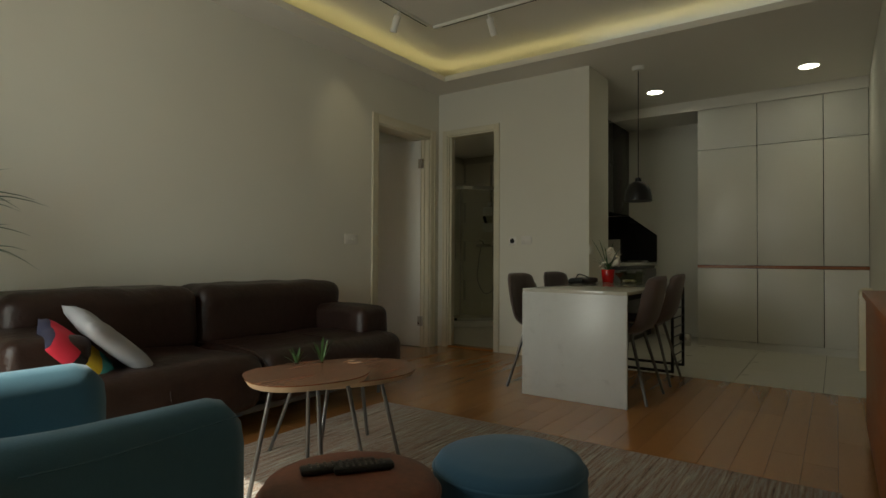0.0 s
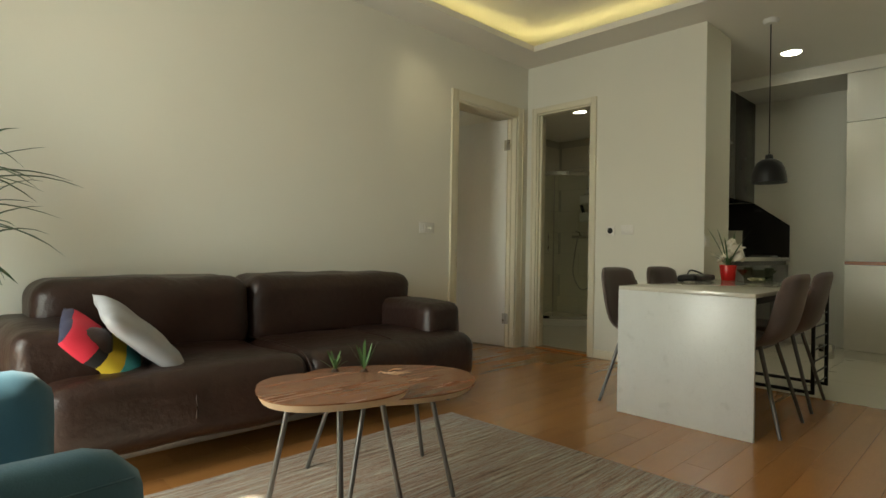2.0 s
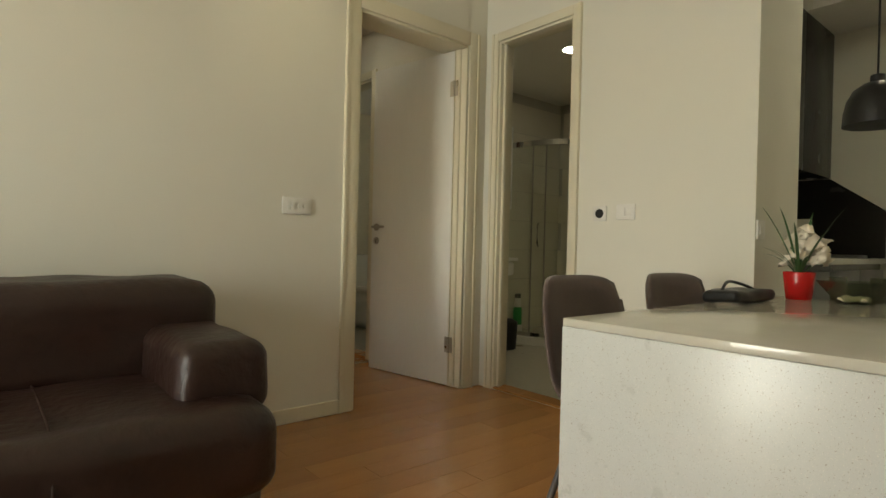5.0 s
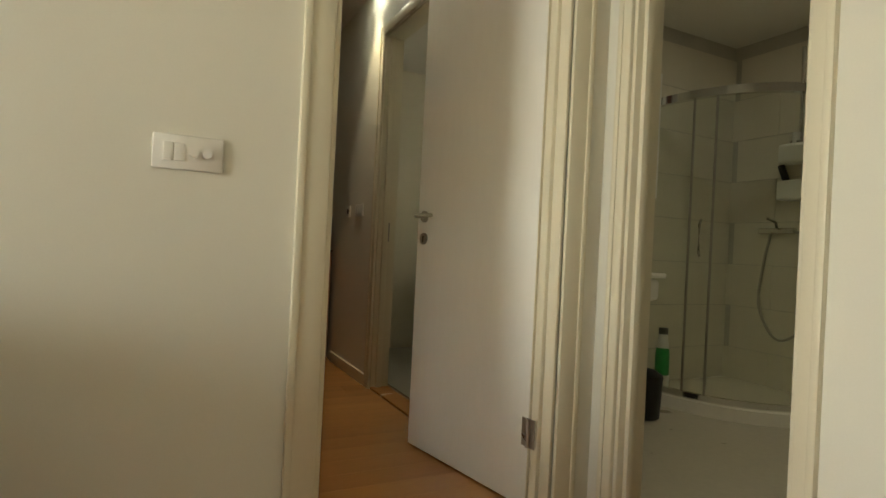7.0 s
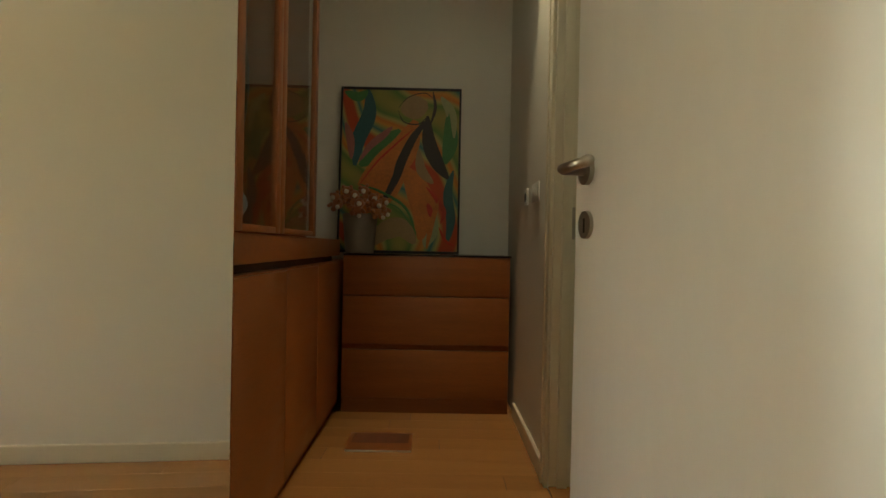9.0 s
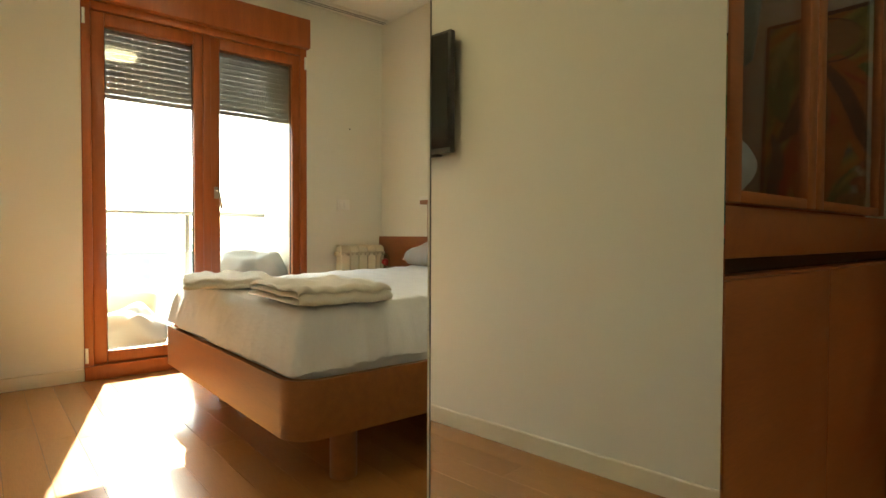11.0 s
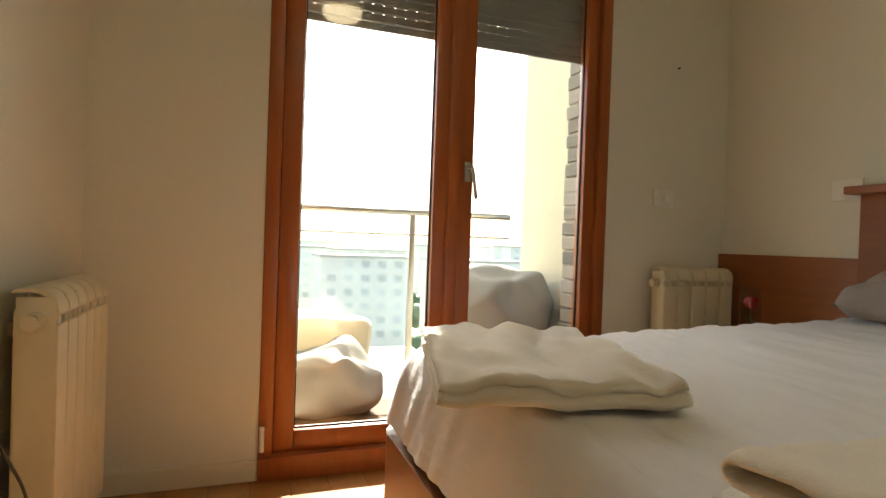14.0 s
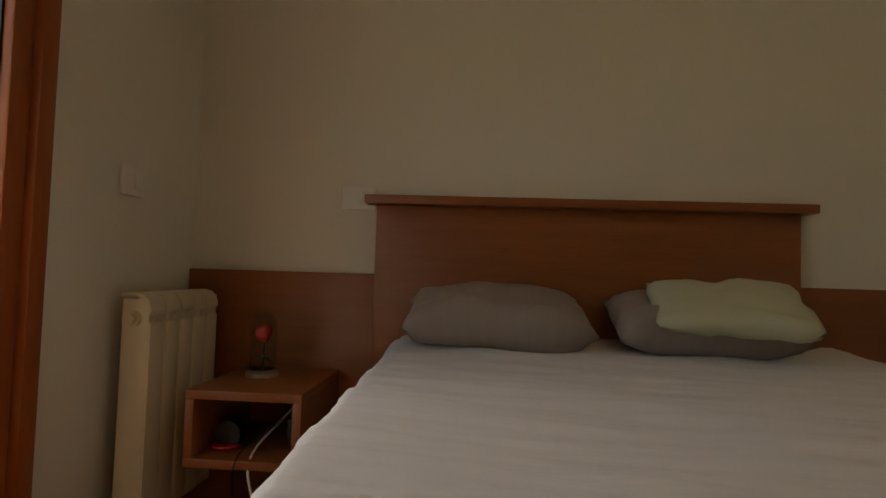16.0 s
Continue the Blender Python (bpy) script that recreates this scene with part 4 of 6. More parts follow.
# ---- radiators ----
def radiator(name, m, n, h, label, pitch=0.08):
    """n ribs along x, the wall behind at +y, foot at z 0 of its own."""
    t = thing(name, (0, 0, 0), label, "radiator", m=m)
    w = n * pitch
    for i in range(n):
        c = -w / 2 + pitch * (i + 0.5)
        bm = box(c - pitch * 0.45, c + pitch * 0.45, -0.046, -0.036, 0.02, h - 0.085, 0.004)
        bx(bm, c - 0.012, c + 0.012, -0.038, 0.04, 0.03, h - 0.05, 0.003)
        bx(bm, c - pitch * 0.40, c + pitch * 0.40, 0.030, 0.040, 0.03, h - 0.05, 0.003)
        for q in (-0.43, 0.43):
            bx(bm, c + pitch * q - 0.003, c + pitch * q + 0.003, -0.040, 0.034, 0.03, h - 0.022, 0.001)
        # cap that curves over the front, with a slot under its lip
        prev = None
        for y_, z_ in ((-0.046, h - 0.058), (-0.044, h - 0.040), (-0.036, h - 0.022), (-0.022, h - 0.010), (0.0, h - 0.004), (0.038, h - 0.006)):
            row = [bm.verts.new((c - pitch * 0.46, y_, z_)), bm.verts.new((c + pitch * 0.46, y_, z_)), bm.verts.new((c + pitch * 0.46, y_ + 0.006, z_ - 0.008)), bm.verts.new((c - pitch * 0.46, y_ + 0.006, z_ - 0.008))]
            if prev:
                for k in range(4):
                    bm.faces.new((prev[k], prev[(k + 1) % 4], row[(k + 1) % 4], row[k]))
            else:
                bm.faces.new(row[::-1])
            prev = row
        bm.faces.new(prev)
        local_part("rib", bm, RAD, t)
    for z in (0.05, h - 0.075):
        local_part("manifold", rod((-w / 2 - 0.012, 0, z), (w / 2 + 0.012, 0, z), 0.021, seg=16), RAD, t)
        for s in (-1, 1):
            local_part("plug", rod((s * (w / 2 + 0.012), 0, z), (s * (w / 2 + 0.028), 0, z), 0.017, seg=12), RAD, t)
    local_part("valve", lathe([(0.014, 0), (0.020, 0.01), (0.020, 0.04), (0.012, 0.045)], 14, (-w / 2 - 0.05, 0.0, 0.03)), PLASTIC, t)
    local_part("pipe", tube(smooth_line([(-w / 2 - 0.02, 0, 0.05), (-w / 2 - 0.05, 0, 0.05), (-w / 2 - 0.05, 0.03, 0.05), (-w / 2 - 0.05, 0.06, 0.05)], 4), 0.009, 8), CHROME, t)
    for s in (-0.3, 0.3):
        local_part("bracket", box(w * s - 0.01, w * s + 0.01, 0.038, 0.078, h - 0.12, h - 0.09), RAD, t)
    return t


radiator("radiator", Matrix.Translation((-4.225, YS + 0.075, 0.09)) @ Matrix.Rotation(radians(180), 4, "Z"), 6, 0.665, "cream ribbed aluminium radiator on the bedroom wall")
radiator("radiator", Matrix.Translation((XW + 0.085, 2.64, 0.15)) @ Matrix.Rotation(radians(90), 4, "Z"), 5, 0.66, "cream ribbed aluminium radiator beside the headboard")
radiator("radiator", Matrix.Translation((0.28, -3.715, 0.12)) @ Matrix.Rotation(radians(180), 4, "Z"), 4, 0.62, "white ribbed radiator on the kitchen wall")


# ---- television ----
t = thing("television", (-2.9, YS, 1.3), "black flat television on a wall bracket, seen from below", "television")
part("case", box(-3.46, -2.525, 0.238, 0.272, 1.252, 1.795, 0.006), TVBLACK, t)
part("screen", box(-3.445, -2.54, 0.2715, 0.2755, 1.275, 1.78, 0.001), SCREEN, t)
part("bezel", box(-3.46, -2.525, 0.270, 0.2765, 1.252, 1.274, 0.002), STEEL, t, "grey metal lower bezel")
part("bracket", box(-3.12, -2.86, YS, 0.222, 1.36, 1.62, 0.004), BLACKM, t)
part("back_housing", box(-3.36, -2.62, 0.214, 0.239, 1.262, 1.60, 0.010), TVBLACK, t)
part("speaker_grille", box(-2.80, -2.62, 0.222, 0.262, 1.246, 1.253, 0.001), BLACKM, t)
part("speaker_grille", box(-3.36, -3.18, 0.222, 0.262, 1.246, 1.253, 0.001), BLACKM, t)
part("sensor", box(-3.03, -2.95, 0.235, 0.272, 1.238, 1.253, 0.003), TVBLACK, t)
t = thing("power_cable", (-3.5, YS + 0.03, 0.3), "black television cable hanging down the wall to the socket", "cable")
part("cord", tube(smooth_line([(-2.68, 0.226, 1.27), (-2.79, 0.224, 1.045), (-2.86, 0.218, 0.90), (-2.93, 0.220, 0.79), (-3.09, 0.217, 0.575), (-3.22, 0.218, 0.465), (-3.40, 0.220, 0.352), (-3.56, YS + 0.03, 0.292), (-3.60, YS + 0.035, 0.29)], 8), 0.0027, 6), CARDB, t)
part("plug", rod((-3.60, YS + 0.008, 0.29), (-3.60, YS + 0.045, 0.29), 0.018), CARDB, t)
t = thing("aerial_cable", (-3.6, YS + 0.06, 0.3), "black aerial cable looping from television to wall plate", "cable")
part("cord", tube(smooth_line([(-3.31, 0.242, 1.27), (-3.42, 0.248, 1.05), (-3.50, 0.255, 0.88), (-3.60, 0.275, 0.70), (-3.70, 0.31, 0.52), (-3.76, 0.335, 0.40), (-3.78, 0.33, 0.325), (-3.75, 0.28, 0.295), (-3.68, YS + 0.03, 0.315)], 8), 0.0027, 6), CARDB, t)
part("plug", rod((-3.68, YS + 0.006, 0.315), (-3.68, YS + 0.04, 0.315), 0.011), CARDB, t)


# ---- switches and sockets ----
def plate(name, at, turn, w, h, keys, label):
    """Wall plate facing -y in its own coordinates."""
    t = thing(name, (0, 0, 0), label, "wall switch" if "switch" in name else "socket", m=Matrix.Translation(at) @ Matrix.Rotation(radians(turn), 4, "Z"))
    local_part("plate", box(-w / 2, w / 2, -0.009, 0.0, -h / 2, h / 2, 0.004), PLASTIC, t)
    for kind, x, kw in keys:
        if kind == "rocker":
            local_part("rocker", box(x - kw / 2, x + kw / 2, -0.0125, -0.008, -0.022, 0.022, 0.0015), PLASTIC, t)
        elif kind == "dial":
            local_part("dial", rod((x, -0.009, 0), (x, -0.018, 0), 0.011, seg=16), PLASTIC, t)
        else:
            local_part("well", rod((x, -0.0088, 0), (x, -0.0105, 0), kw / 2, seg=24), BLACKM if kind == "dark" else PLASTIC, t)
    return t


plate("dimmer_switch", (-1.335, 0, 1.11), 0, 0.16, 0.085, [("rocker", -0.045, 0.023), ("rocker", -0.02, 0.023), ("dial", 0.012, 0), ("dial", 0.042, 0)], "white switch plate with two dimmer dials")
plate("thermostat_socket", (0, -0.91, 1.12), -90, 0.082, 0.082, [("dark", 0, 0.05)], "white square thermostat with a dark round dial")
plate("light_switch", (0, -1.065, 1.125), -90, 0.11, 0.082, [("rocker", -0.021, 0.04), ("rocker", 0.021, 0.04)], "white double light switch beside the thermostat")
plate("hall_switch", (XH, 2.20, 1.15), -90, 0.16, 0.085, [("rocker", -0.04, 0.03), ("rocker", 0.0, 0.03), ("rocker", 0.04, 0.03)], "white triple light switch in the hall")
plate("hall_socket", (XH, 2.45, 1.15), -90, 0.082, 0.082, [("dark", 0, 0.045)], "white wall socket in the hall")
plate("balcony_switch", (XW, 2.53, 1.125), 90, 0.115, 0.085, [("rocker", -0.02, 0.034), ("rocker", 0.02, 0.034)], "white shutter switch beside the balcony door")
plate("bedside_switch", (-4.075, YN, 1.14), 0, 0.12, 0.085, [("rocker", 0.0, 0.034)], "white light switch beside the headboard")
plate("bedroom_socket", (-3.63, YS, 0.30), 180, 0.15, 0.085, [("well", -0.035, 0.042), ("dark", 0.04, 0.012)], "white double socket plate under the television")
plate("hall_door_switch", (-1.22, YS, 1.13), 180, 0.115, 0.085, [("rocker", 0, 0.034)], "white light switch on the hall wall beside the door")
plate("column_switch", (0.05, -1.695, 1.03), 0, 0.085, 0.085, [("rocker", 0, 0.04)], "white switch on the corner pier over the table")


solo("nail", rod((XW, 2.59, 1.735), (XW + 0.012, 2.59, 1.735), 0.004, seg=8), BLACKM, "small dark nail in the bedroom wall", "nail")

# ---- balcony door ----
def balcony_door():
    t = thing("window_1", (XW, 1.49, 0), "red-brown wooden balcony double door with half-lowered shutter", "balcony door", kind="structure")
    y0, y1, z1 = 0.765, 2.215, 2.285
    xo = XW + 0.008
    xi = XW - 0.09
    fr = 0.05
    part("frame", box(xi, xo, y0, y0 + fr, 0.085, z1, 0.004), WINW, t)
    part("frame", box(xi, xo, y1 - fr, y1, 0.085, z1, 0.004), WINW, t)
    part("frame", box(xi, xo, y0 + fr, y1 - fr, z1 - fr, z1, 0.004), WINW, t)
    part("sill", box(XW - 0.16, XW + 0.03, y0, y1, 0.0, 0.085, 0.004), WINW, t)
    part("shutter_box", box(XW - 0.20, XW + 0.055, y0 - 0.02, y1 + 0.01, z1, 2.50, 0.006), WINW, t, "red-brown wooden roller shutter box")
    ym = 1.49
    gx = XW - 0.05
    for a, b_, hinge in ((y0 + fr, ym, 0), (ym, y1 - fr, 1)):
        la, lb = (0.075, 0.085) if hinge == 0 else (0.085, 0.06)
        s = part("sash", box(XW - 0.075, XW - 0.012, a + 0.002, a + la, 0.087, z1 - fr - 0.002, 0.006), WINW, t)
        for c0, c1, d0, d1 in ((b_ - lb, b_ - 0.002, 0.087, z1 - fr - 0.002), (a + la, b_ - lb, 0.087, 0.165), (a + la, b_ - lb, z1 - fr - 0.08, z1 - fr - 0.002)):
            part("rail", box(XW - 0.0748, XW - 0.0122, c0, c1, d0, d1, 0.006), WINW, s)
        pane = part("pane", box(gx - 0.003, gx + 0.003, a + la - 0.004, b_ - lb + 0.004, 0.161, z1 - fr - 0.076), GLASS, s, "clear window glass")
        pane.visible_shadow = False
        bead = bmesh.new()
        for c0, c1, d0, d1 in ((a + la - 0.001, a + la + 0.006, 0.165, z1 - fr - 0.08), (b_ - lb - 0.006, b_ - lb + 0.001, 0.165, z1 - fr - 0.08), (a + la + 0.006, b_ - lb - 0.006, 0.163, 0.171)):
            bx(bead, gx + 0.004, gx + 0.012, c0, c1, d0, d1)
        part("gasket", bead, BLACKM, s, "black rubber gasket")
    part("mullion", box(XW - 0.013, XW + 0.004, ym - 0.03, ym + 0.02, 0.087, z1 - fr - 0.002, 0.006), WINW, t)
    h = part("handle", box(XW + 0.003, XW + 0.013, 1.527, 1.555, 1.13, 1.21, 0.004), NICKEL, t)
    part("lever", tube([(XW + 0.013, 1.541, 1.19), (XW + 0.05, 1.541, 1.19), (XW + 0.055, 1.546, 1.17), (XW + 0.05, 1.565, 1.06)], 0.008, 8), NICKEL, h, smooth=True)
    for yy, zz in ((y0 + 0.002, 0.15), (y0 + 0.002, 2.18), (y1 - 0.002, 2.18)):
        part("hinge", rod((XW + 0.014, yy + (0.01 if yy < 1 else -0.01), zz - 0.045), (XW + 0.014, yy + (0.01 if yy < 1 else -0.01), zz + 0.045), 0.009), PLASTIC, t)
    # roller shutter, partly lowered outside the glass
    sh = part("shutter", box(XW - 0.175, XW - 0.160, y0 + 0.03, y1 - 0.03, 1.745, 1.775, 0.003), SHUTTER, t)
    z = 1.777
    while z < 2.32:
        bm = box(XW - 0.173, XW - 0.161, y0 + 0.03, y1 - 0.03, z, z + 0.0352, 0.005, seg=1)
        y = y0 + 0.03
        while y < y1 - 0.05:
            bx(bm, XW - 0.170, XW - 0.164, y, y + 0.040, z + 0.033, z + 0.040)
            y += 0.047
        part("slat", bm, SHUTTER, sh)
        z += 0.0375
    for yy in (y0 + 0.015, y1 - 0.03):
        part("guide", box(XW - 0.18, XW - 0.155, yy, yy + 0.02, 0.085, 2.3, 0.002), SHUTTER, t)
    return t


balcony_door()

# ---- ceiling lamp and rail in the bedroom ----
t = thing("ceiling_lamp", (-2.6, 1.35, 2.63), "round warm white ceiling lamp in the bedroom", "ceiling lamp")
part("base", lathe([(0.14, 0), (0.14, -0.02), (0.13, -0.025)], 32, (-2.6, 1.35, 2.63)), PLASTIC, t)
part("diffuser", lathe([(0.15, -0.022), (0.148, -0.05), (0.12, -0.075), (0.05, -0.088), (0.002, -0.09)], 32, (-2.6, 1.35, 2.63)), GLOW, t, smooth=True)
t = thing("curtain_rail", (XW + 0.12, 1.6, 2.63), "white twin-track curtain rail under the ceiling", "curtain rail")
part("track", box(XW + 0.09, XW + 0.15, 0.25, 2.86, 2.606, 2.63, 0.003), PLASTIC, t)
for x in (XW + 0.105, XW + 0.135):
    part("groove", box(x - 0.004, x + 0.004, 0.26, 2.85, 2.603, 2.607), STEEL, t)

# ---- wardrobe with mirror end ----
t = thing("wardrobe", (-1.47, 2.0, 0), "red-brown veneer wardrobe with glazed upper doors and a mirror end", "wardrobe")
WX0, WX1, WY0, WY1 = -1.792, -1.13, 1.165, 2.70
part("plinth", box(WX0 + 0.02, WX1 - 0.02, WY0, 3.12, 0.0, 0.07), OAKD, t)
part("lower_body", box(WX0, WX1, WY0, 3.13, 0.07, 0.815, 0.002), OAKD, t)
part("counter", box(WX0, WX1 + 0.012, WY0, 2.74, 0.845, 0.93, 0.003), OAKH, t)
part("recess", box(WX0, WX1 - 0.03, WY0, 2.74, 0.815, 0.845), BLACKC, t)
for i in range(3):
    ya = WY0 + i * (WY1 - WY0) / 3
    part("lower_door", box(WX1, WX1 + 0.018, ya + 0.002, ya + (WY1 - WY0) / 3 - 0.002, 0.075, 0.81, 0.002), OAKD, t)
part("back_panel", box(WX0, WX0 + 0.02, WY0, 2.74, 0.93, 2.6), OAKD, t)
part("end_panel", box(WX0 + 0.02, WX1 - 0.02, WY0, WY0 + 0.02, 0.93, 2.6), OAKD, t)
part("far_panel", box(WX0 + 0.02, WX1 - 0.02, 2.08, 2.10, 0.93, 2.6), OAKD, t)
part("top", box(WX0, WX1, WY0, 2.10, 2.58, 2.62), OAKD, t)
for k, (ya, yb) in enumerate(((WY0, 1.57), (1.57, 2.10))):
    d = part("glazed_door", box(WX1, WX1 + 0.02, ya + 0.001, ya + 0.05, 0.935, 2.58, 0.002), OAKD, t)
    part("stile", box(WX1, WX1 + 0.02, yb - 0.05, yb - 0.001, 0.935, 2.58, 0.002), OAKD, d)
    part("door_rail", box(WX1, WX1 + 0.0198, ya + 0.05, yb - 0.05, 0.935, 0.955, 0.002), OAKD, d)
    part("pane", box(WX1 + 0.006, WX1 + 0.011, ya + 0.048, yb - 0.048, 0.953, 2.58), GLASS, d, "clear glass pane")
bm = box(WX0 + 0.004, WX1 + 0.018, WY0 - 0.009, WY0 - 0.003, 0.012, 2.60)
bmesh.ops.rotate(bm, verts=bm.verts, cent=(WX1 + 0.018, WY0 - 0.009, 0), matrix=Matrix.Rotation(radians(3.0), 3, "Z"))
part("mirror", bm, MIRROR, t, "tall frameless mirror", smooth=False)
bm = box(WX0, WX0 + 0.0035, WY0 - 0.010, WY0 - 0.002, 0.012, 2.60)
bmesh.ops.rotate(bm, verts=bm.verts, cent=(WX1 + 0.018, WY0 - 0.009, 0), matrix=Matrix.Rotation(radians(3.0), 3, "Z"))
part("mirror_edge", bm, STEEL, t)
# clothes behind the glass
t = thing("hanging_shirt", (-1.45, 1.285, 2.4), "white shirt on a hanger inside the wardrobe", "shirt")
part("cloth", puff(-1.50, -1.17, 1.24, 1.33, 1.58, 2.42, n=14, e=0.9, wob=0.02, freq=6), SHEET, t, smooth=True)
part("hanger", rod((-1.46, 1.285, 2.40), (-1.46, 1.285, 2.52), 0.003), STEEL, t)
t = thing("hanging_coat", (-1.45, 1.62, 2.4), "dark coat hanging inside the wardrobe", "coat")
part("cloth", puff(-1.68, -1.24, 1.55, 1.66, 1.25, 2.42, n=14, e=0.9, wob=0.02, freq=6), BLACKM, t, smooth=True)
part("hanger", rod((-1.46, 1.605, 2.40), (-1.46, 1.605, 2.52), 0.003), STEEL, t)
solo("clothes_rail", rod((-1.46, WY0 + 0.02, 2.52), (-1.46, 2.08, 2.52), 0.012), CHROME, "chrome clothes rail inside the wardrobe", "rail")
solo("wrapped_bundle", puff(-1.78, -1.20, 1.22, 1.55, 0.931, 1.14, e=0.9, wob=0.03, freq=9), GREYF, "grey bundle wrapped in clear film inside the wardrobe", "bundle", smooth=True)

# ---- hall: chest, painting, vase, magazine ----
t = thing("chest_of_drawers", (-0.68, 2.94, 0), "red-brown veneer chest of three drawers with a dark glass top", "chest of drawers")
DX0, DX1, DY0 = -1.10, -0.20, 2.73
part("plinth", box(DX0, DX1, DY0 + 0.03, 3.12, 0.0, 0.08), OAKH, t)
part("body", box(DX0, DX1, DY0 + 0.02, 3.14, 0.08, 0.848, 0.002), OAKH, t)
for za, zb in ((0.09, 0.345), (0.375, 0.63), (0.637, 0.845)):
    part("drawer", box(DX0 + 0.003, DX1 - 0.003, DY0, DY0 + 0.019, za, zb, 0.002), OAKH, t)
part("top", box(DX0, DX1 + 0.004, DY0 - 0.004, 3.14, 0.849, 0.857, 0.001), BLACKC, t, "dark glass top")


def painting():
    m = mat("abstract_canvas", (0.4, 0.3, 0.1), 0.6, spread=0.2, grain=80, bump=0.25)
    n, l = m.node_tree.nodes, m.node_tree.links
    tc, nz, ramp = n.new("ShaderNodeTexCoord"), n.new("ShaderNodeTexWave"), n.new("ShaderNodeValToRGB")
    mp = n.new("ShaderNodeMapping")
    mp.inputs["Rotation"].default_value = (0, radians(35), 0)
    l.new(tc.outputs["Object"], mp.inputs[0])
    nz.inputs["Scale"].default_value, nz.inputs["Distortion"].default_value, nz.inputs["Detail"].default_value = 0.55, 7.5, 2.0
    nz.inputs["Detail Scale"].default_value = 1.4
    l.new(mp.outputs[0], nz.inputs[0])
    e = ramp.color_ramp.elements
    stops = [(0.0, (0.30, 0.27, 0.06)), (0.16, (0.10, 0.20, 0.04)), (0.28, (0.42, 0.36, 0.10)), (0.40, (0.55, 0.18, 0.03)), (0.52, (0.60, 0.28, 0.05)), (0.62, (0.30, 0.30, 0.09)), (0.74, (0.03, 0.16, 0.14)), (0.86, (0.45, 0.40, 0.12)), (0.95, (0.50, 0.07, 0.02))]
    e[0].position, e[0].color = stops[0][0], (*stops[0][1], 1)
    e[1].position, e[1].color = stops[1][0], (*stops[1][1], 1)
    for p, c in stops[2:]:
        k = e.new(p)
        k.color = (*c, 1)
    l.new(nz.outputs[1], ramp.inputs[0])
    l.new(ramp.outputs[0], n["Principled BSDF"].inputs["Base Color"])
    t = thing("painting", (0, 0, 0), "large abstract painting in orange, green and black, leaning on the wall", "painting",
              m=Matrix.Translation((-0.83, 3.05, 0.858)) @ Matrix.Rotation(radians(-4), 4, "X"))
    w, h = 0.70, 1.0
    local_part("canvas", box(-w / 2, w / 2, 0.0, 0.012, 0.015, h - 0.015), m, t)
    for a in ((-w / 2 - 0.012, -w / 2, 0, h), (w / 2, w / 2 + 0.012, 0, h)):
        local_part("frame_side", box(a[0], a[1], -0.008, 0.02, a[2], a[3], 0.002), BLACKM, t)
    for a in ((0, 0.015), (h - 0.015, h)):
        local_part("frame_side", box(-w / 2, w / 2, -0.008, 0.02, a[0], a[1], 0.002), BLACKM, t)
    # broad brush strokes standing proud of the canvas
    dark = mat("painted_black", (0.03, 0.02, 0.014), 0.5, spread=0.3, bump=0.2)
    orange = mat("painted_orange", (0.55, 0.17, 0.03), 0.5, spread=0.3, bump=0.2)
    olive = mat("painted_olive", (0.30, 0.24, 0.07), 0.5, spread=0.2, bump=0.2)
    green = mat("painted_green", (0.06, 0.20, 0.05), 0.5, spread=0.3, bump=0.2)
    teal = mat("painted_teal", (0.025, 0.10, 0.10), 0.5, spread=0.3, bump=0.2)
    redp = mat("painted_red", (0.50, 0.04, 0.015), 0.5, spread=0.3, bump=0.2)
    def stroke(points, width, material, lift):
        pts = smooth_line([(x, 0, z) for x, z in points], 7)
        bm = bmesh.new()
        prev = None
        for i, p in enumerate(pts):
            d = (pts[min(i + 1, len(pts) - 1)] - pts[max(i - 1, 0)]).normalized()
            s = Vector((d.z, 0, -d.x)) * width * (math.sin(math.pi * (i + 0.4) / len(pts)) ** 0.7)
            row = [bm.verts.new((p.x - s.x, -lift, p.z - s.z)), bm.verts.new((p.x, -lift - 0.0015, p.z)), bm.verts.new((p.x + s.x, -lift, p.z + s.z))]
            if prev:
                for k in range(2):
                    bm.faces.new((prev[k], prev[k + 1], row[k + 1], row[k]))
            prev = row
        local_part("brush_stroke", bm, material, t, smooth=True)
    tan = mat("painted_tan", (0.34, 0.22, 0.09), 0.5, spread=0.2, bump=0.2)
    pink = mat("painted_pink", (0.36, 0.13, 0.10), 0.5, spread=0.3, bump=0.2)
    pale = mat("painted_pale_green", (0.34, 0.36, 0.16), 0.5, spread=0.2, bump=0.2)
    # greens and the blue band of the upper part
    stroke([(-0.20, 0.99), (-0.19, 0.84), (-0.25, 0.68), (-0.27, 0.52)], 0.046, teal, 0.0012)
    stroke([(-0.34, 0.97), (-0.26, 0.94), (-0.20, 0.975)], 0.030, green, 0.0020)
    stroke([(-0.33, 0.78), (-0.30, 0.68), (-0.29, 0.56)], 0.024, pink, 0.0022)
    stroke([(-0.24, 0.52), (-0.12, 0.62), (0.0, 0.74)], 0.060, green, 0.0016)
    stroke([(-0.24, 0.55), (-0.18, 0.64), (-0.10, 0.71), (-0.05, 0.76)], 0.022, pink, 0.0026)
    stroke([(0.29, 0.86), (0.30, 0.68), (0.27, 0.54)], 0.045, green, 0.0014)
    stroke([(0.24, 0.95), (0.30, 0.85), (0.32, 0.70)], 0.030, pale, 0.0018)
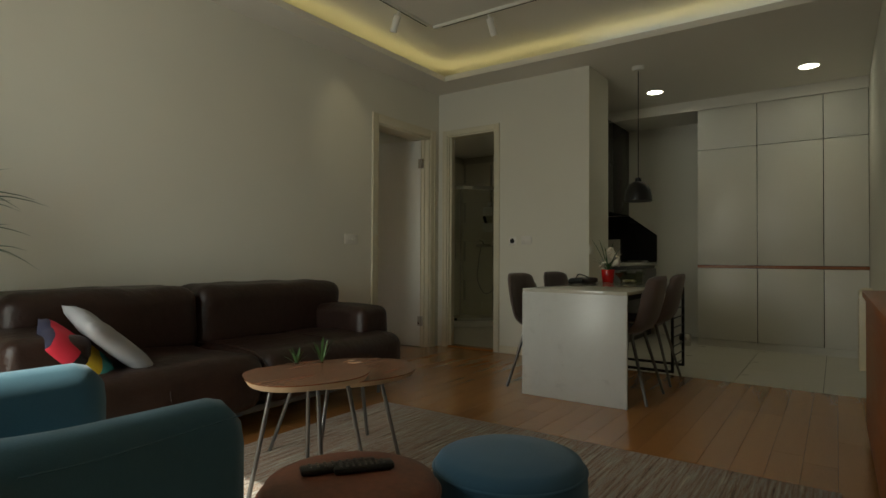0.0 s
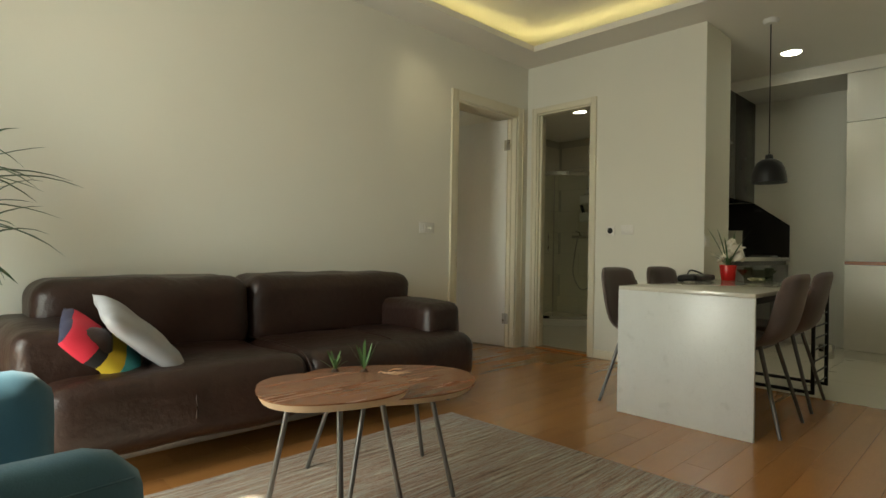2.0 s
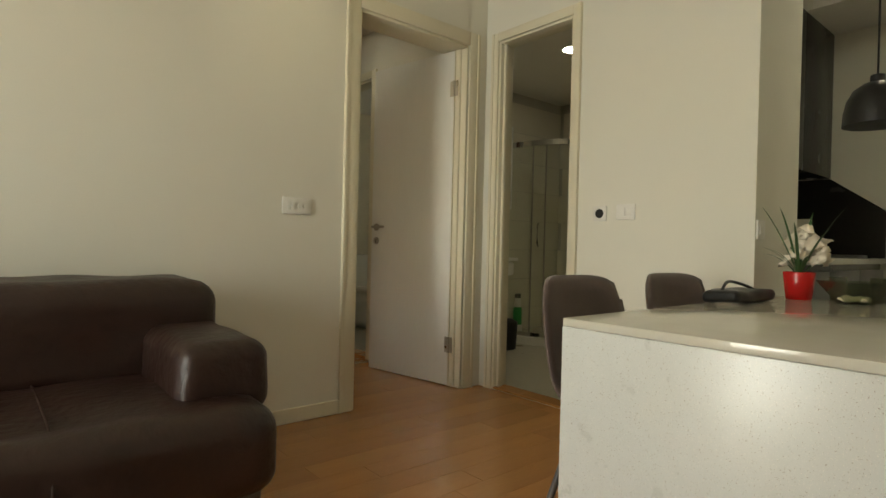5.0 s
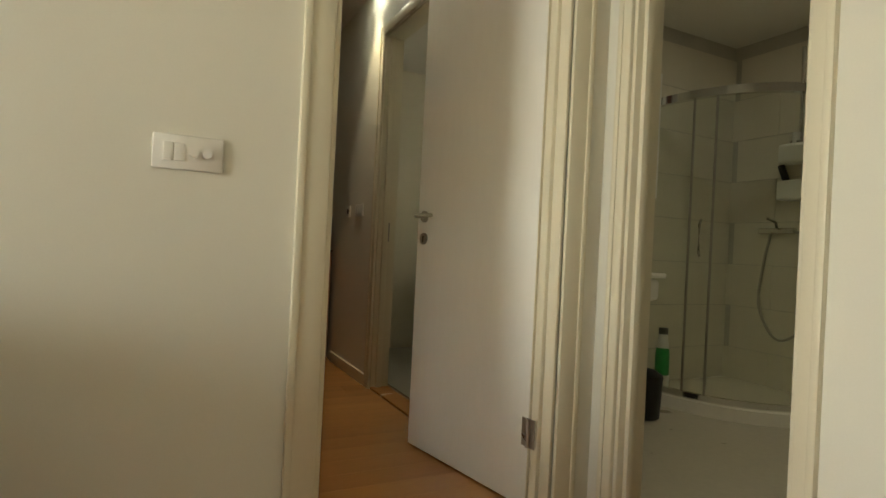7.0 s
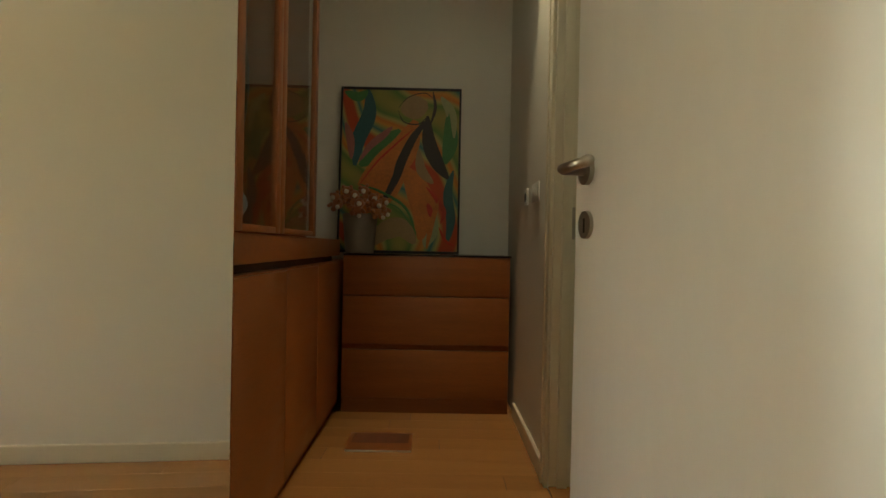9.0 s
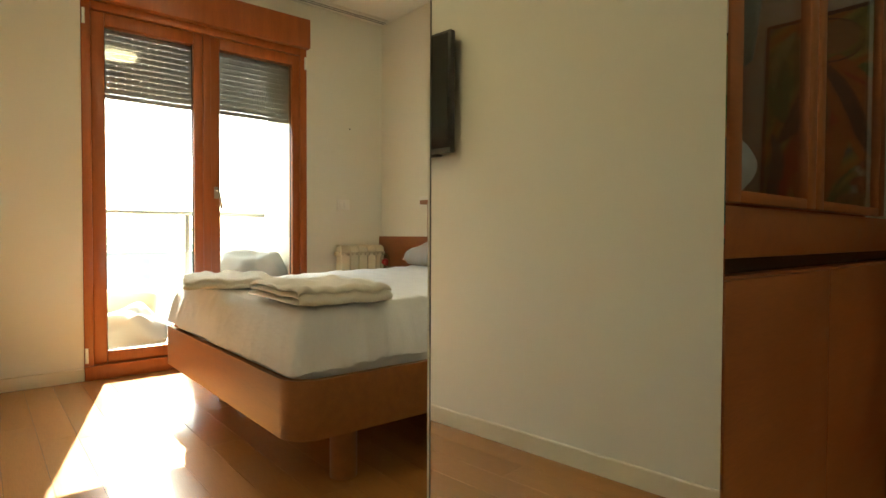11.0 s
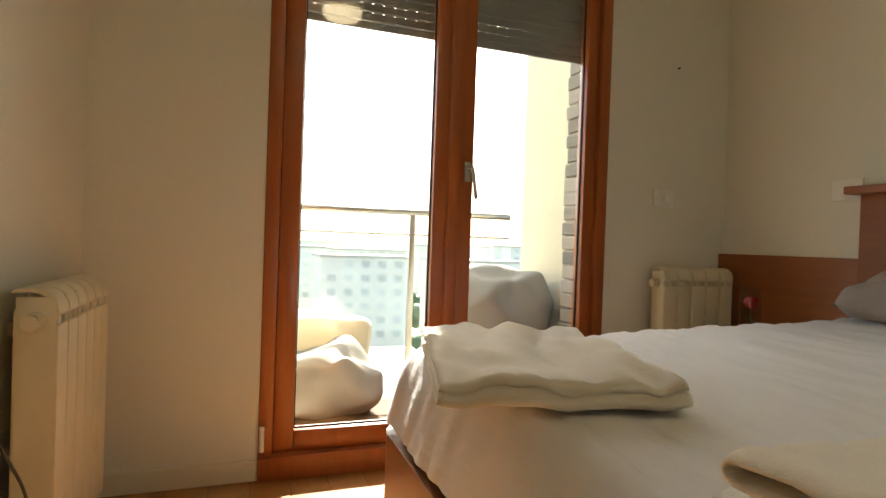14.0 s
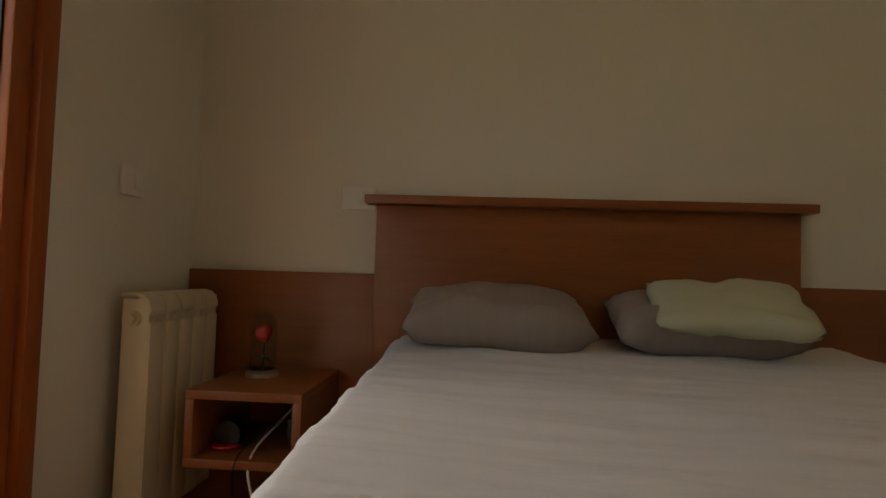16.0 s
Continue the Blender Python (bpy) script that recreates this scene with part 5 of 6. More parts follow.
    # the large orange figure
    stroke([(-0.24, 0.40), (-0.10, 0.50), (0.02, 0.62), (0.09, 0.80)], 0.095, orange, 0.0030)
    stroke([(-0.22, 0.24), (-0.10, 0.36), (0.02, 0.48)], 0.075, orange, 0.0028)
    stroke([(0.02, 0.52), (0.10, 0.40), (0.15, 0.24), (0.13, 0.08)], 0.075, orange, 0.0028)
    stroke([(-0.24, 0.40), (-0.14, 0.54), (-0.02, 0.66), (0.08, 0.75)], 0.006, redp, 0.0042)
    stroke([(-0.19, 0.03), (-0.08, 0.13), (0.02, 0.15), (0.10, 0.06)], 0.060, tan, 0.0024)
    stroke([(0.16, 0.04), (0.19, 0.14), (0.20, 0.26)], 0.045, pale, 0.0022)
    # the head, its outline and the black hair
    stroke([(0.00, 0.86), (0.08, 0.88), (0.16, 0.90)], 0.072, tan, 0.0036)
    stroke([(-0.02, 0.86), (0.02, 0.79), (0.11, 0.78), (0.16, 0.83)], 0.004, dark, 0.0048)
    stroke([(-0.02, 0.87), (0.04, 0.94), (0.14, 0.97), (0.20, 0.93)], 0.003, dark, 0.0048)
    stroke([(0.17, 0.82), (0.08, 0.70), (0.01, 0.55), (-0.03, 0.43), (-0.15, 0.20)], 0.028, dark, 0.0050)
    stroke([(0.16, 0.83), (0.17, 0.68), (0.22, 0.55), (0.29, 0.45)], 0.044, dark, 0.0050)
    stroke([(0.19, 0.98), (0.205, 0.88), (0.18, 0.78)], 0.010, dark, 0.0044)
    stroke([(0.11, 0.62), (0.13, 0.50), (0.20, 0.42)], 0.030, tan, 0.0052)
    # arcs and splashes below
    stroke([(-0.24, 0.41), (-0.10, 0.36), (0.04, 0.27), (0.11, 0.11)], 0.009, green, 0.0056)
    stroke([(-0.18, 0.30), (-0.02, 0.28), (0.08, 0.16)], 0.004, green, 0.0056)
    stroke([(0.16, 0.40), (0.22, 0.33), (0.27, 0.25), (0.25, 0.18)], 0.014, redp, 0.0058)
    stroke([(0.24, 0.32), (0.20, 0.20), (0.17, 0.03)], 0.018, orange, 0.0060)
    stroke([(0.17, 0.30), (0.185, 0.26), (0.19, 0.22)], 0.016, redp, 0.0062)
    stroke([(0.32, 0.50), (0.29, 0.36), (0.31, 0.20), (0.29, 0.06)], 0.030, teal, 0.0040)
    stroke([(0.24, 0.16), (0.28, 0.08), (0.335, 0.05)], 0.010, redp, 0.0060)


painting()
VASE = mat("taupe_ceramic", (0.20, 0.16, 0.12), 0.6, spread=0.12, bump=0.1)
PLUSH = mat("brown_plush", (0.34, 0.12, 0.042), 0.95, spread=0.25, scale=20, grain=300, bump=0.5, sheen=0.3)
PLUSHW = mat("white_plush", (0.68, 0.60, 0.48), 0.95, spread=0.1, scale=20, grain=300, bump=0.5)


def soft_bear(parent, at, turn, tilt, size):
    """A small plush bear as one mesh: body, head, ears and limbs brown, muzzle and paws white."""
    bm = bmesh.new()
    blobs = [((0, 0, 0), 1.0, 0), ((0, -0.1, 1.35), 0.92, 0), ((0.7, 0, 2.1), 0.38, 0), ((-0.7, 0, 2.1), 0.38, 0), ((0, -0.85, 1.2), 0.46, 1),
             ((0.95, -0.5, 0.25), 0.42, 0), ((-0.95, -0.5, 0.25), 0.42, 0), ((1.2, -0.95, 0.1), 0.36, 0), ((-1.2, -0.95, 0.1), 0.36, 0),
             ((0.6, -0.7, -0.75), 0.5, 0), ((-0.6, -0.7, -0.75), 0.5, 0), ((0.7, -1.2, -0.85), 0.40, 1)]
    m = Matrix.Translation(at) @ Matrix.Rotation(turn, 4, "Z") @ Matrix.Rotation(tilt, 4, "Y") @ Matrix.Scale(size, 4)
    for c, r, k in blobs:
        made = bmesh.ops.create_icosphere(bm, subdivisions=2, radius=r, matrix=m @ Matrix.Translation(c))["verts"]
        for f in {f for v in made for f in v.link_faces}:
            f.material_index = k
    ob = part("plush_bear", bm, PLUSH, parent, "small brown plush bear with white muzzle and paws", smooth=True)
    ob.data.materials.append(PLUSHW)


t = thing("bear_bouquet", (-1.035, 2.90, 0.857), "grey ceramic pot holding a bouquet of small brown plush bears", "ornament")
VX, VY, VZ = -1.035, 2.90, 0.857
part("pot", lathe([(0.075, 0), (0.08, 0.004), (0.098, 0.215), (0.096, 0.22), (0.088, 0.215), (0.08, 0.14)], 32, (VX, VY, VZ)), VASE, t)
rnd = random.Random(21)
for dx, dy, dz, tn in ((-0.12, -0.05, 0.27, -0.5), (-0.03, -0.07, 0.28, 0.2), (0.07, -0.06, 0.265, 0.5), (-0.08, 0.03, 0.31, 0.0), (0.03, 0.03, 0.315, -0.2), (0.12, -0.01, 0.25, 0.9), (-0.005, -0.095, 0.235, 0.1), (0.10, -0.085, 0.225, 0.6)):
    soft_bear(t, (VX + dx, VY + dy, VZ + dz), tn, rnd.uniform(-0.5, 0.5), 0.031)
t = thing("magazine", (-0.84, 2.28, 0), "glossy magazine with a landscape cover on the hall floor", "magazine")
part("pages", box(-0.985, -0.695, 2.18, 2.40, 0.0005, 0.010, 0.001), PLASTIC, t)
part("cover", box(-0.987, -0.693, 2.178, 2.402, 0.0102, 0.012), OAKD, t)
part("picture", box(-0.97, -0.71, 2.26, 2.385, 0.0122, 0.0128), POUFL, t)


# ---- hall door leaf ----
ang = radians(99.5)
m = Matrix.Translation((-0.163, 0.095, 0)) @ Matrix.Rotation(ang, 4, "Z")
t = thing("door_1", (0, 0, 0), "white lacquered interior door standing open into the hall", "door", kind="structure", m=m)
local_part("leaf", box(0.0, 0.76, 0.0, 0.042, 0.008, 2.205, 0.003), WHITE, t)
local_part("edge", box(-0.0015, 0.0, 0.001, 0.041, 0.010, 2.203), TRIM, t)
for s, y in ((1, 0.042), (-1, 0.0)):
    local_part("rose", rod((0.705, y, 1.05), (0.705, y + s * 0.009, 1.05), 0.026, seg=24), NICKEL, t)
    h = local_part("door_handle", tube([(0.705, y, 1.05), (0.705, y + s * 0.05, 1.05), (0.695, y + s * 0.056, 1.05), (0.58, y + s * 0.056, 1.05)], 0.0095, 10), NICKEL, t, smooth=True)
    local_part("keyhole_plate", rod((0.705, y, 0.95), (0.705, y + s * 0.007, 0.95), 0.026, seg=24), NICKEL, t)
    local_part("keyhole", box(0.701, 0.709, min(y + s * 0.0072, y + s * 0.0066), max(y + s * 0.0072, y + s * 0.0066), 0.935, 0.962), BLACKM, t)
for z in (0.275, 1.955):
    bm = rod((-0.004, 0.047, z - 0.05), (-0.004, 0.047, z + 0.05), 0.009)
    bx(bm, 0.0, 0.03, 0.042, 0.0445, z - 0.05, z + 0.05), bx(bm, -0.035, -0.004, 0.044, 0.0475, z - 0.05, z + 0.05)
    local_part("hinge", bm, NICKEL, t)

# ---- kitchen ----
def tall_unit(y0, y1):
    t = thing("tall_cabinet", (2.07, (y0 + y1) / 2, 0), "tall white handleless kitchen cabinet with a walnut grip strip", "kitchen cabinet", "tall kitchen cabinets")
    x = 1.763
    # body coloured black so the gaps between white doors read dark
    part("body", box(x + 0.022, 2.395, y0, y1, 0.075, 2.60), BLACKC, t, "carcass coloured black to darken the gaps between doors")
    part("plinth", box(x + 0.012, 2.39, y0, y1, 0.0, 0.073), CABW, t)
    for za, zb in ((0.078, 0.852), (0.888, 2.150), (2.156, 2.600)):
        part("door", box(x, x + 0.0195, y0 + 0.0032, y1 - 0.0032, za, zb, 0.0015), CABW, t)
    part("grip_strip", box(x + 0.004, x + 0.021, y0, y1, 0.856, 0.884), OAKD, t, "walnut grip strip")


for ya, yb in ((-2.858, -2.278), (-3.436, -2.858), (-3.798, -3.436)):
    tall_unit(ya, yb)
t = thing("kitchen_base", (1.45, -1.35, 0), "dark grey kitchen base units under a pale worktop", "kitchen cabinet")
part("body", box(0.525, 2.395, -1.655, -1.005, 0.09, 0.868), BLACKC, t)
part("plinth", box(0.525, 2.395, -1.61, -1.005, 0.0, 0.088), BLACKC, t)
for i in range(3):
    xa = 0.53 + i * 0.62
    part("door", box(xa, xa + 0.615, -1.676, -1.657, 0.095, 0.83, 0.002), STEEL, t)
solo("worktop", box(0.525, 2.395, -1.69, -1.005, 0.87, 0.908, 0.004), TOPST, "pale stone kitchen worktop", "worktop")
t = thing("wall_cabinet", (1.45, -1.17, 1.5), "matt black kitchen wall cabinet reaching the bulkhead", "kitchen cabinet")
part("body", box(0.525, 2.395, -1.318, -1.005, 1.507, 2.60), BLACKC, t)
for i in range(3):
    xa = 0.53 + i * 0.62
    part("door", box(xa, xa + 0.616, -1.337, -1.319, 1.507, 2.60, 0.002), BLACKC, t)
bm = bmesh.new()
o = [(-1.005, 0.909), (-1.685, 0.909), (-1.685, 1.25), (-1.335, 1.505), (-1.005, 1.505)]
lo, hi = [bm.verts.new((2.386, y, z)) for y, z in o], [bm.verts.new((2.396, y, z)) for y, z in o]
bm.faces.new(lo), bm.faces.new(hi[::-1])
for i in range(5):
    bm.faces.new((lo[i], hi[i], hi[(i + 1) % 5], lo[(i + 1) % 5]))
bx(bm, 0.53, 2.384, -1.016, -1.004, 0.909, 1.505)
struct("splashback", bm, BLACKC, "glossy black splashback with a slanted end", "splashback")
solo("cooktop_dish", box(2.02, 2.30, -1.60, -1.42, 0.9085, 0.93, 0.006), STEEL, "flat steel dish on the worktop", "dish")
t = thing("chrome_bin", (1.66, -2.17, 0), "small round chrome pedal bin on the kitchen tiles", "bin")
part("body", lathe([(0.058, 0.0), (0.062, 0.01), (0.062, 0.10), (0.058, 0.11)], 24, (1.66, -2.17, 0)), CHROME, t)
part("lid", lathe([(0.062, 0.111), (0.058, 0.125), (0.02, 0.135), (0.002, 0.136)], 24, (1.66, -2.17, 0)), CHROME, t)
t = thing("pendant_lamp", (0.30, -2.05, 2.72), "black bell-shaped pendant lamp over the table", "pendant lamp")
PX, PY = 0.30, -2.05
part("canopy", lathe([(0.055, 0), (0.055, -0.02), (0.045, -0.035), (0.01, -0.038)], 24, (PX, PY, 2.72)), PLASTIC, t)
part("cord", rod((PX, PY, 1.69), (PX, PY, 2.69), 0.004, seg=8), BLACKM, t)
part("shade", lathe([(0.115, 1.478), (0.122, 1.478), (0.119, 1.53), (0.108, 1.585), (0.085, 1.63), (0.05, 1.655), (0.028, 1.66), (0.026, 1.69), (0.012, 1.695), (0.012, 1.66), (0.045, 1.645), (0.08, 1.62), (0.102, 1.58), (0.113, 1.53)], 40, (PX, PY, 0)), BLACKM, t, smooth=50)


def downlight(x, y, z, label, r=0.075, power=18, spot=110, aim=None):
    t = thing("downlight", (x, y, z), label, "downlight", "recessed downlights")
    part("ring", lathe([(r + 0.018, 0.0), (r + 0.018, -0.004), (r + 0.004, -0.006), (r, -0.002)], 32, (x, y, z)), PLASTIC, t)
    part("lamp", lathe([(r, -0.003), (r * 0.5, -0.0032), (0.002, -0.0034)], 32, (x, y, z)), BULB, t)
    spot_lamp("downlight_beam", (x, y, z - 0.012), aim or (x, y, 0), power, spot, WARM, r * 0.6, 0.7)


downlight(1.19, -1.97, CH, "round warm recessed ceiling light in the kitchen", power=2.2)
downlight(1.14, -3.34, CH, "round warm recessed ceiling light in the kitchen", power=2.2)
downlight(1.0, 0.05, 2.50, "round warm recessed ceiling light in the bathroom", power=3)
downlight(-0.27, 1.98, 2.63, "round warm recessed ceiling light in the hall", r=0.04, power=7, spot=54)
# extra fitting and beam added to lift the hall; no lamp known here
downlight(-0.60, 1.0, 2.63, "round warm recessed ceiling light in the hall", r=0.04, power=0.3, spot=120)

# ---- track lights ----
t = thing("track_light", (-1.2, -0.75, 2.92), "slim L-shaped ceiling track with white spot heads", "track light")
part("track", box(-4.6, -1.10, -0.745, -0.715, 2.895, 2.92, 0.002), PLASTIC, t)
part("track", box(-1.13, -1.10, -3.4, -0.745, 2.895, 2.92, 0.002), PLASTIC, t)
part("slot", bx(box(-4.58, -1.2, -0.735, -0.725, 2.893, 2.8955), -1.12, -1.11, -3.38, -0.83, 2.893, 2.8955), BLACKM, t)
for x, y, dx, dy in ((-1.56, -0.73, 0.02, 0.06), (-1.115, -1.28, 0.07, 0.0), (-3.0, -0.73, 0.0, 0.06), (-1.115, -2.5, 0.06, 0.02)):
    h = part("spot_head", rod((x + dx * 0.3, y + dy * 0.3, 2.865), (x + dx * 1.4, y + dy * 1.4, 2.755), 0.028, seg=20), PLASTIC, t)
    part("arm", rod((x, y, 2.895), (x + dx * 0.4, y + dy * 0.4, 2.855), 0.008, seg=10), PLASTIC, h)
# small spot over the sofa wall, whose warm pool shows beside the door
spot_lamp("track_beam", (-1.60, -0.70, 2.75), (-1.45, 0.0, 2.15), 1.6, 50, WARM, 0.02, 0.9)

# ---- on the dining table ----
t = thing("orchid_pot", (0.03, -1.86, 0.738), "red glazed pot with a white orchid on the table", "plant")
OX, OY, OZ = 0.03, -1.86, 0.738
part("pot", lathe([(0.045, 0), (0.048, 0.004), (0.06, 0.11), (0.058, 0.114), (0.052, 0.11), (0.05, 0.09)], 28, (OX, OY, OZ)), RED, t)
part("soil", lathe([(0.051, 0.085), (0.04, 0.095), (0.002, 0.097)], 16, (OX, OY, OZ)), SOIL, t)
rnd = random.Random(5)
for i in range(15):
    a = i * 2.4
    ln = rnd.uniform(0.12, 0.24)
    up = rnd.uniform(0.05, 0.30)
    part("leaf", blade((OX, OY, OZ + 0.09), (OX + ln * 0.75 * math.cos(a), OY + ln * 0.75 * math.sin(a), OZ + 0.10 + up), 0.009, 0.025), LEAF, t, smooth=True)
for i in range(16):
    c = Vector((OX + 0.07 + rnd.uniform(-0.07, 0.09), OY - 0.02 + rnd.uniform(-0.06, 0.06), OZ + 0.20 + rnd.uniform(-0.05, 0.08)))
    part("petal", pillow_mesh(0.085, 0.07, 0.012, 6, seed=i, wob=0.02), PETAL, t, smooth=True).matrix_basis = Matrix.Translation(c) @ Euler((rnd.uniform(-1, 1), rnd.uniform(-1, 1), rnd.uniform(0, 6))).to_matrix().to_4x4()
part("soft_toy", puff(OX + 0.035, OX + 0.10, OY - 0.03, OY + 0.03, OZ + 0.255, OZ + 0.315, n=6, e=0.95, wob=0.006, freq=30), PETAL, t, smooth=True)
CRYSTAL = clear("crystal", (0.72, 0.75, 0.68))
t = thing("glass_bowl", (0.0, -2.06, 0.738), "angular clear glass bowl of sweets on the table", "bowl")
part("bowl", lathe([(0.06, 0.0), (0.13, 0.085), (0.134, 0.085), (0.062, 0.004), (0.002, 0.006)], 4, (0.0, -2.06, 0.738)), CRYSTAL, t, smooth=False)
part("sweets", puff(-0.045, 0.045, -2.105, -2.015, 0.745, 0.765, n=6, e=0.9, wob=0.01, freq=40), BAGL, t, smooth=True)
t = thing("drinking_glass", (0.06, -1.99, 0.738), "clear drinking glass on the table", "glass", "drinking glasses")
part("wall", lathe([(0.026, 0.0), (0.032, 0.10), (0.0305, 0.10), (0.025, 0.006), (0.002, 0.006)], 20, (0.06, -1.99, 0.738)), CRYSTAL, t)
copy_thing(t, Matrix.Translation((0.09, -2.12, 0.738)))
# media console by the kitchen wall
t = thing("console", (-2.1, -3.9, 0), "red-brown wooden media console against the wall", "console")
part("body", box(-2.9, -1.15, -4.30, -3.665, 0.06, 0.75, 0.004), OAKD, t)
part("top", box(-2.92, -1.13, -4.32, -3.65, 0.75, 0.785, 0.004), OAKH, t)
part("plinth", box(-2.85, -1.2, -4.28, -3.70, 0.0, 0.06), BLACKC, t)

# ---- bathroom ----
def shower():
    t = thing("shower_cabin", (1.9, 0.75, 0), "quadrant glass shower cabin with chrome frame and white tray", "shower")
    cx, cy = 2.35, 1.21
    def arc(r, n=20, sq=2.6):
        out = []
        for i in range(n + 1):
            a = math.pi + math.pi / 2 * i / n
            c, s = math.cos(a), math.sin(a)
            out.append((cx - r * abs(c) ** (2 / sq), cy - r * abs(s) ** (2 / sq)))
        return out
    def ring(r0, r1, z0, z1):
        bm = bmesh.new()
        prev = None
        for (xa, ya), (xb, yb) in zip(arc(r0), arc(r1)):
            row = [bm.verts.new(c) for c in ((xa, ya, z0), (xa, ya, z1), (xb, yb, z1), (xb, yb, z0))]
            if prev:
                for k in range(4):
                    bm.faces.new((prev[k], prev[(k + 1) % 4], row[(k + 1) % 4], row[k]))
            prev = row
        return bm
    o = arc(0.94) + [(cx, cy)]
    part("tray", slab(o, 0.001, 0.075), PLASTIC, t, "white acrylic tray", smooth=20)
    part("tray_floor", slab(arc(0.84) + [(cx - 0.02, cy - 0.02)], 0.0755, 0.078), WTILE, t, smooth=False)
    part("bottom_rail", ring(0.905, 0.875, 0.077, 0.115), CHROME, t)
    part("top_rail", ring(0.912, 0.872, 1.90, 1.95), CHROME, t)
    pts = arc(0.895)
    groups = ((0, 5), (5, 10), (10, 15), (15, 20))
    for a, b_ in groups:
        bm = bmesh.new()
        prev = None
        for x, y in pts[a:b_ + 1]:
            row = [bm.verts.new((x, y, 0.115)), bm.verts.new((x, y, 1.90))]
            if prev:
                bm.faces.new((prev[0], prev[1], row[1], row[0]))
            prev = row
        part("glass_panel", bm, SHGLASS, t, "clear curved shower glass", smooth=True)
    for i in (0, 4, 6, 14, 16, 20):
        x, y = pts[i]
        part("upright", rod((x, y, 0.115), (x, y, 1.90), 0.008 if 0 < i < 20 else 0.014, seg=8), NICKEL if 0 < i < 20 else CHROME, t)
    for i in (5, 15):
        x, y = pts[i]
        d = Vector((x - cx, y - cy, 0)).normalized() * 0.035
        part("door_pull", tube([(x, y, 0.94), (x + d.x, y + d.y, 0.97), (x + d.x, y + d.y, 1.13), (x, y, 1.16)], 0.008, 8), CHROME, t)
    part("mixer", rod((2.31, 0.70, 1.14), (2.31, 0.94, 1.14), 0.022), CHROME, t)
    part("mixer_lever", tube([(2.31, 0.82, 1.15), (2.29, 0.82, 1.20), (2.24, 0.85, 1.22)], 0.01, 8), CHROME, t)
    part("hose", tube(smooth_line([(2.29, 0.85, 1.12), (2.27, 0.88, 0.9), (2.26, 0.89, 0.62), (2.26, 0.76, 0.42), (2.27, 0.60, 0.52), (2.28, 0.55, 0.8), (2.29, 0.62, 1.08), (2.31, 0.71, 1.14)], 8), 0.009, 8), NICKEL, t, smooth=True)
    part("riser", rod((2.32, 0.70, 1.70), (2.32, 0.70, 2.35), 0.012), CHROME, t)
    part("riser_holder", rod((2.29, 0.66, 1.72), (2.29, 0.74, 1.72), 0.018), CHROME, t)
    for z0 in (1.50, 1.26):
        part("caddy", puff(2.24, 2.345, 0.48, 0.80, z0 + 0.08, z0 + 0.21, n=8, e=0.3), PLASTIC, t)
    return t


shower()
for i, (y, z, h, m_) in enumerate(((0.71, 1.715, 0.07, PLASTIC), (0.61, 1.715, 0.09, PLASTIC), (0.76, 1.475, 0.10, BLACKM))):
    solo("toiletry_bottle", rod((2.29, y, z - 0.01), (2.29, y + (0.0 if i < 2 else 0.04), z + h), 0.022, seg=14), m_, "small bottle in the shower caddy", "bottle", "toiletries")
GREENL = mat("green_liquid", (0.03, 0.33, 0.07), 0.3, spread=0.1, bump=0.0)
t = thing("cleaner_bottle", (1.60, 1.10, 0.078), "tall bottle of green cleaner inside the shower", "bottle")
part("body", lathe([(0.045, 0), (0.047, 0.01), (0.047, 0.07), (0.045, 0.075)], 16, (1.60, 1.10, 0.079)), PLASTIC, t)
part("liquid", lathe([(0.045, 0.076), (0.045, 0.20), (0.040, 0.25)], 16, (1.60, 1.10, 0.079)), GREENL, t)
part("neck", lathe([(0.038, 0.25), (0.030, 0.31), (0.028, 0.34)], 16, (1.60, 1.10, 0.079)), PLASTIC, t)
part("cap", rod((1.60, 1.10, 0.42), (1.60, 1.10, 0.46), 0.03), STEEL, t)
t = thing("waste_bin", (1.12, 0.80, 0), "small black waste bin on the bathroom floor", "bin")
part("body", lathe([(0.075, 0.0), (0.09, 0.01), (0.10, 0.22), (0.098, 0.23)], 24, (1.12, 0.80, 0)), BLACKM, t)
part("lid", lathe([(0.103, 0.231), (0.10, 0.25), (0.06, 0.275), (0.002, 0.28)], 24, (1.12, 0.80, 0)), BLACKM, t)
t = thing("wash_basin", (0.85, 1.0, 0.85), "white ceramic wash basin on the bathroom wall", "basin")
part("bowl", puff(0.50, 1.22, 0.80, 1.215, 0.66, 0.80, n=10, e=0.5), PLASTIC, t, smooth=True)
part("rim", box(0.48, 1.24, 0.78, 1.215, 0.80, 0.83, 0.008), PLASTIC, t)
t = thing("bath_shelf", (1.3, 1.15, 1.3), "white wooden wall shelf with bottles in its compartments", "shelf")
for x in (1.20, 1.42):
    part("side", box(x, x + 0.015, 1.06, 1.215, 1.30, 2.10, 0.002), WHITE, t)
for i in range(5):
    part("board", box(1.215, 1.42, 1.06, 1.215, 1.30 + i * 0.196, 1.315 + i * 0.196), WHITE, t)
rnd = random.Random(2)
for i in range(4):
    for k in range(2):
        x = 1.26 + 0.09 * k
        z = 1.3155 + i * 0.196
        solo("shelf_bottle", lathe([(0.024, 0), (0.025, 0.005), (0.025, 0.09 + 0.02 * rnd.random()), (0.012, 0.12), (0.012, 0.14)], 14, (x, 1.12, z)), (PLASTIC, BLACKM, BLUEP, POUFL)[(i + k) % 4], "small toiletry bottle on the bathroom shelf", "bottle", "toiletries")
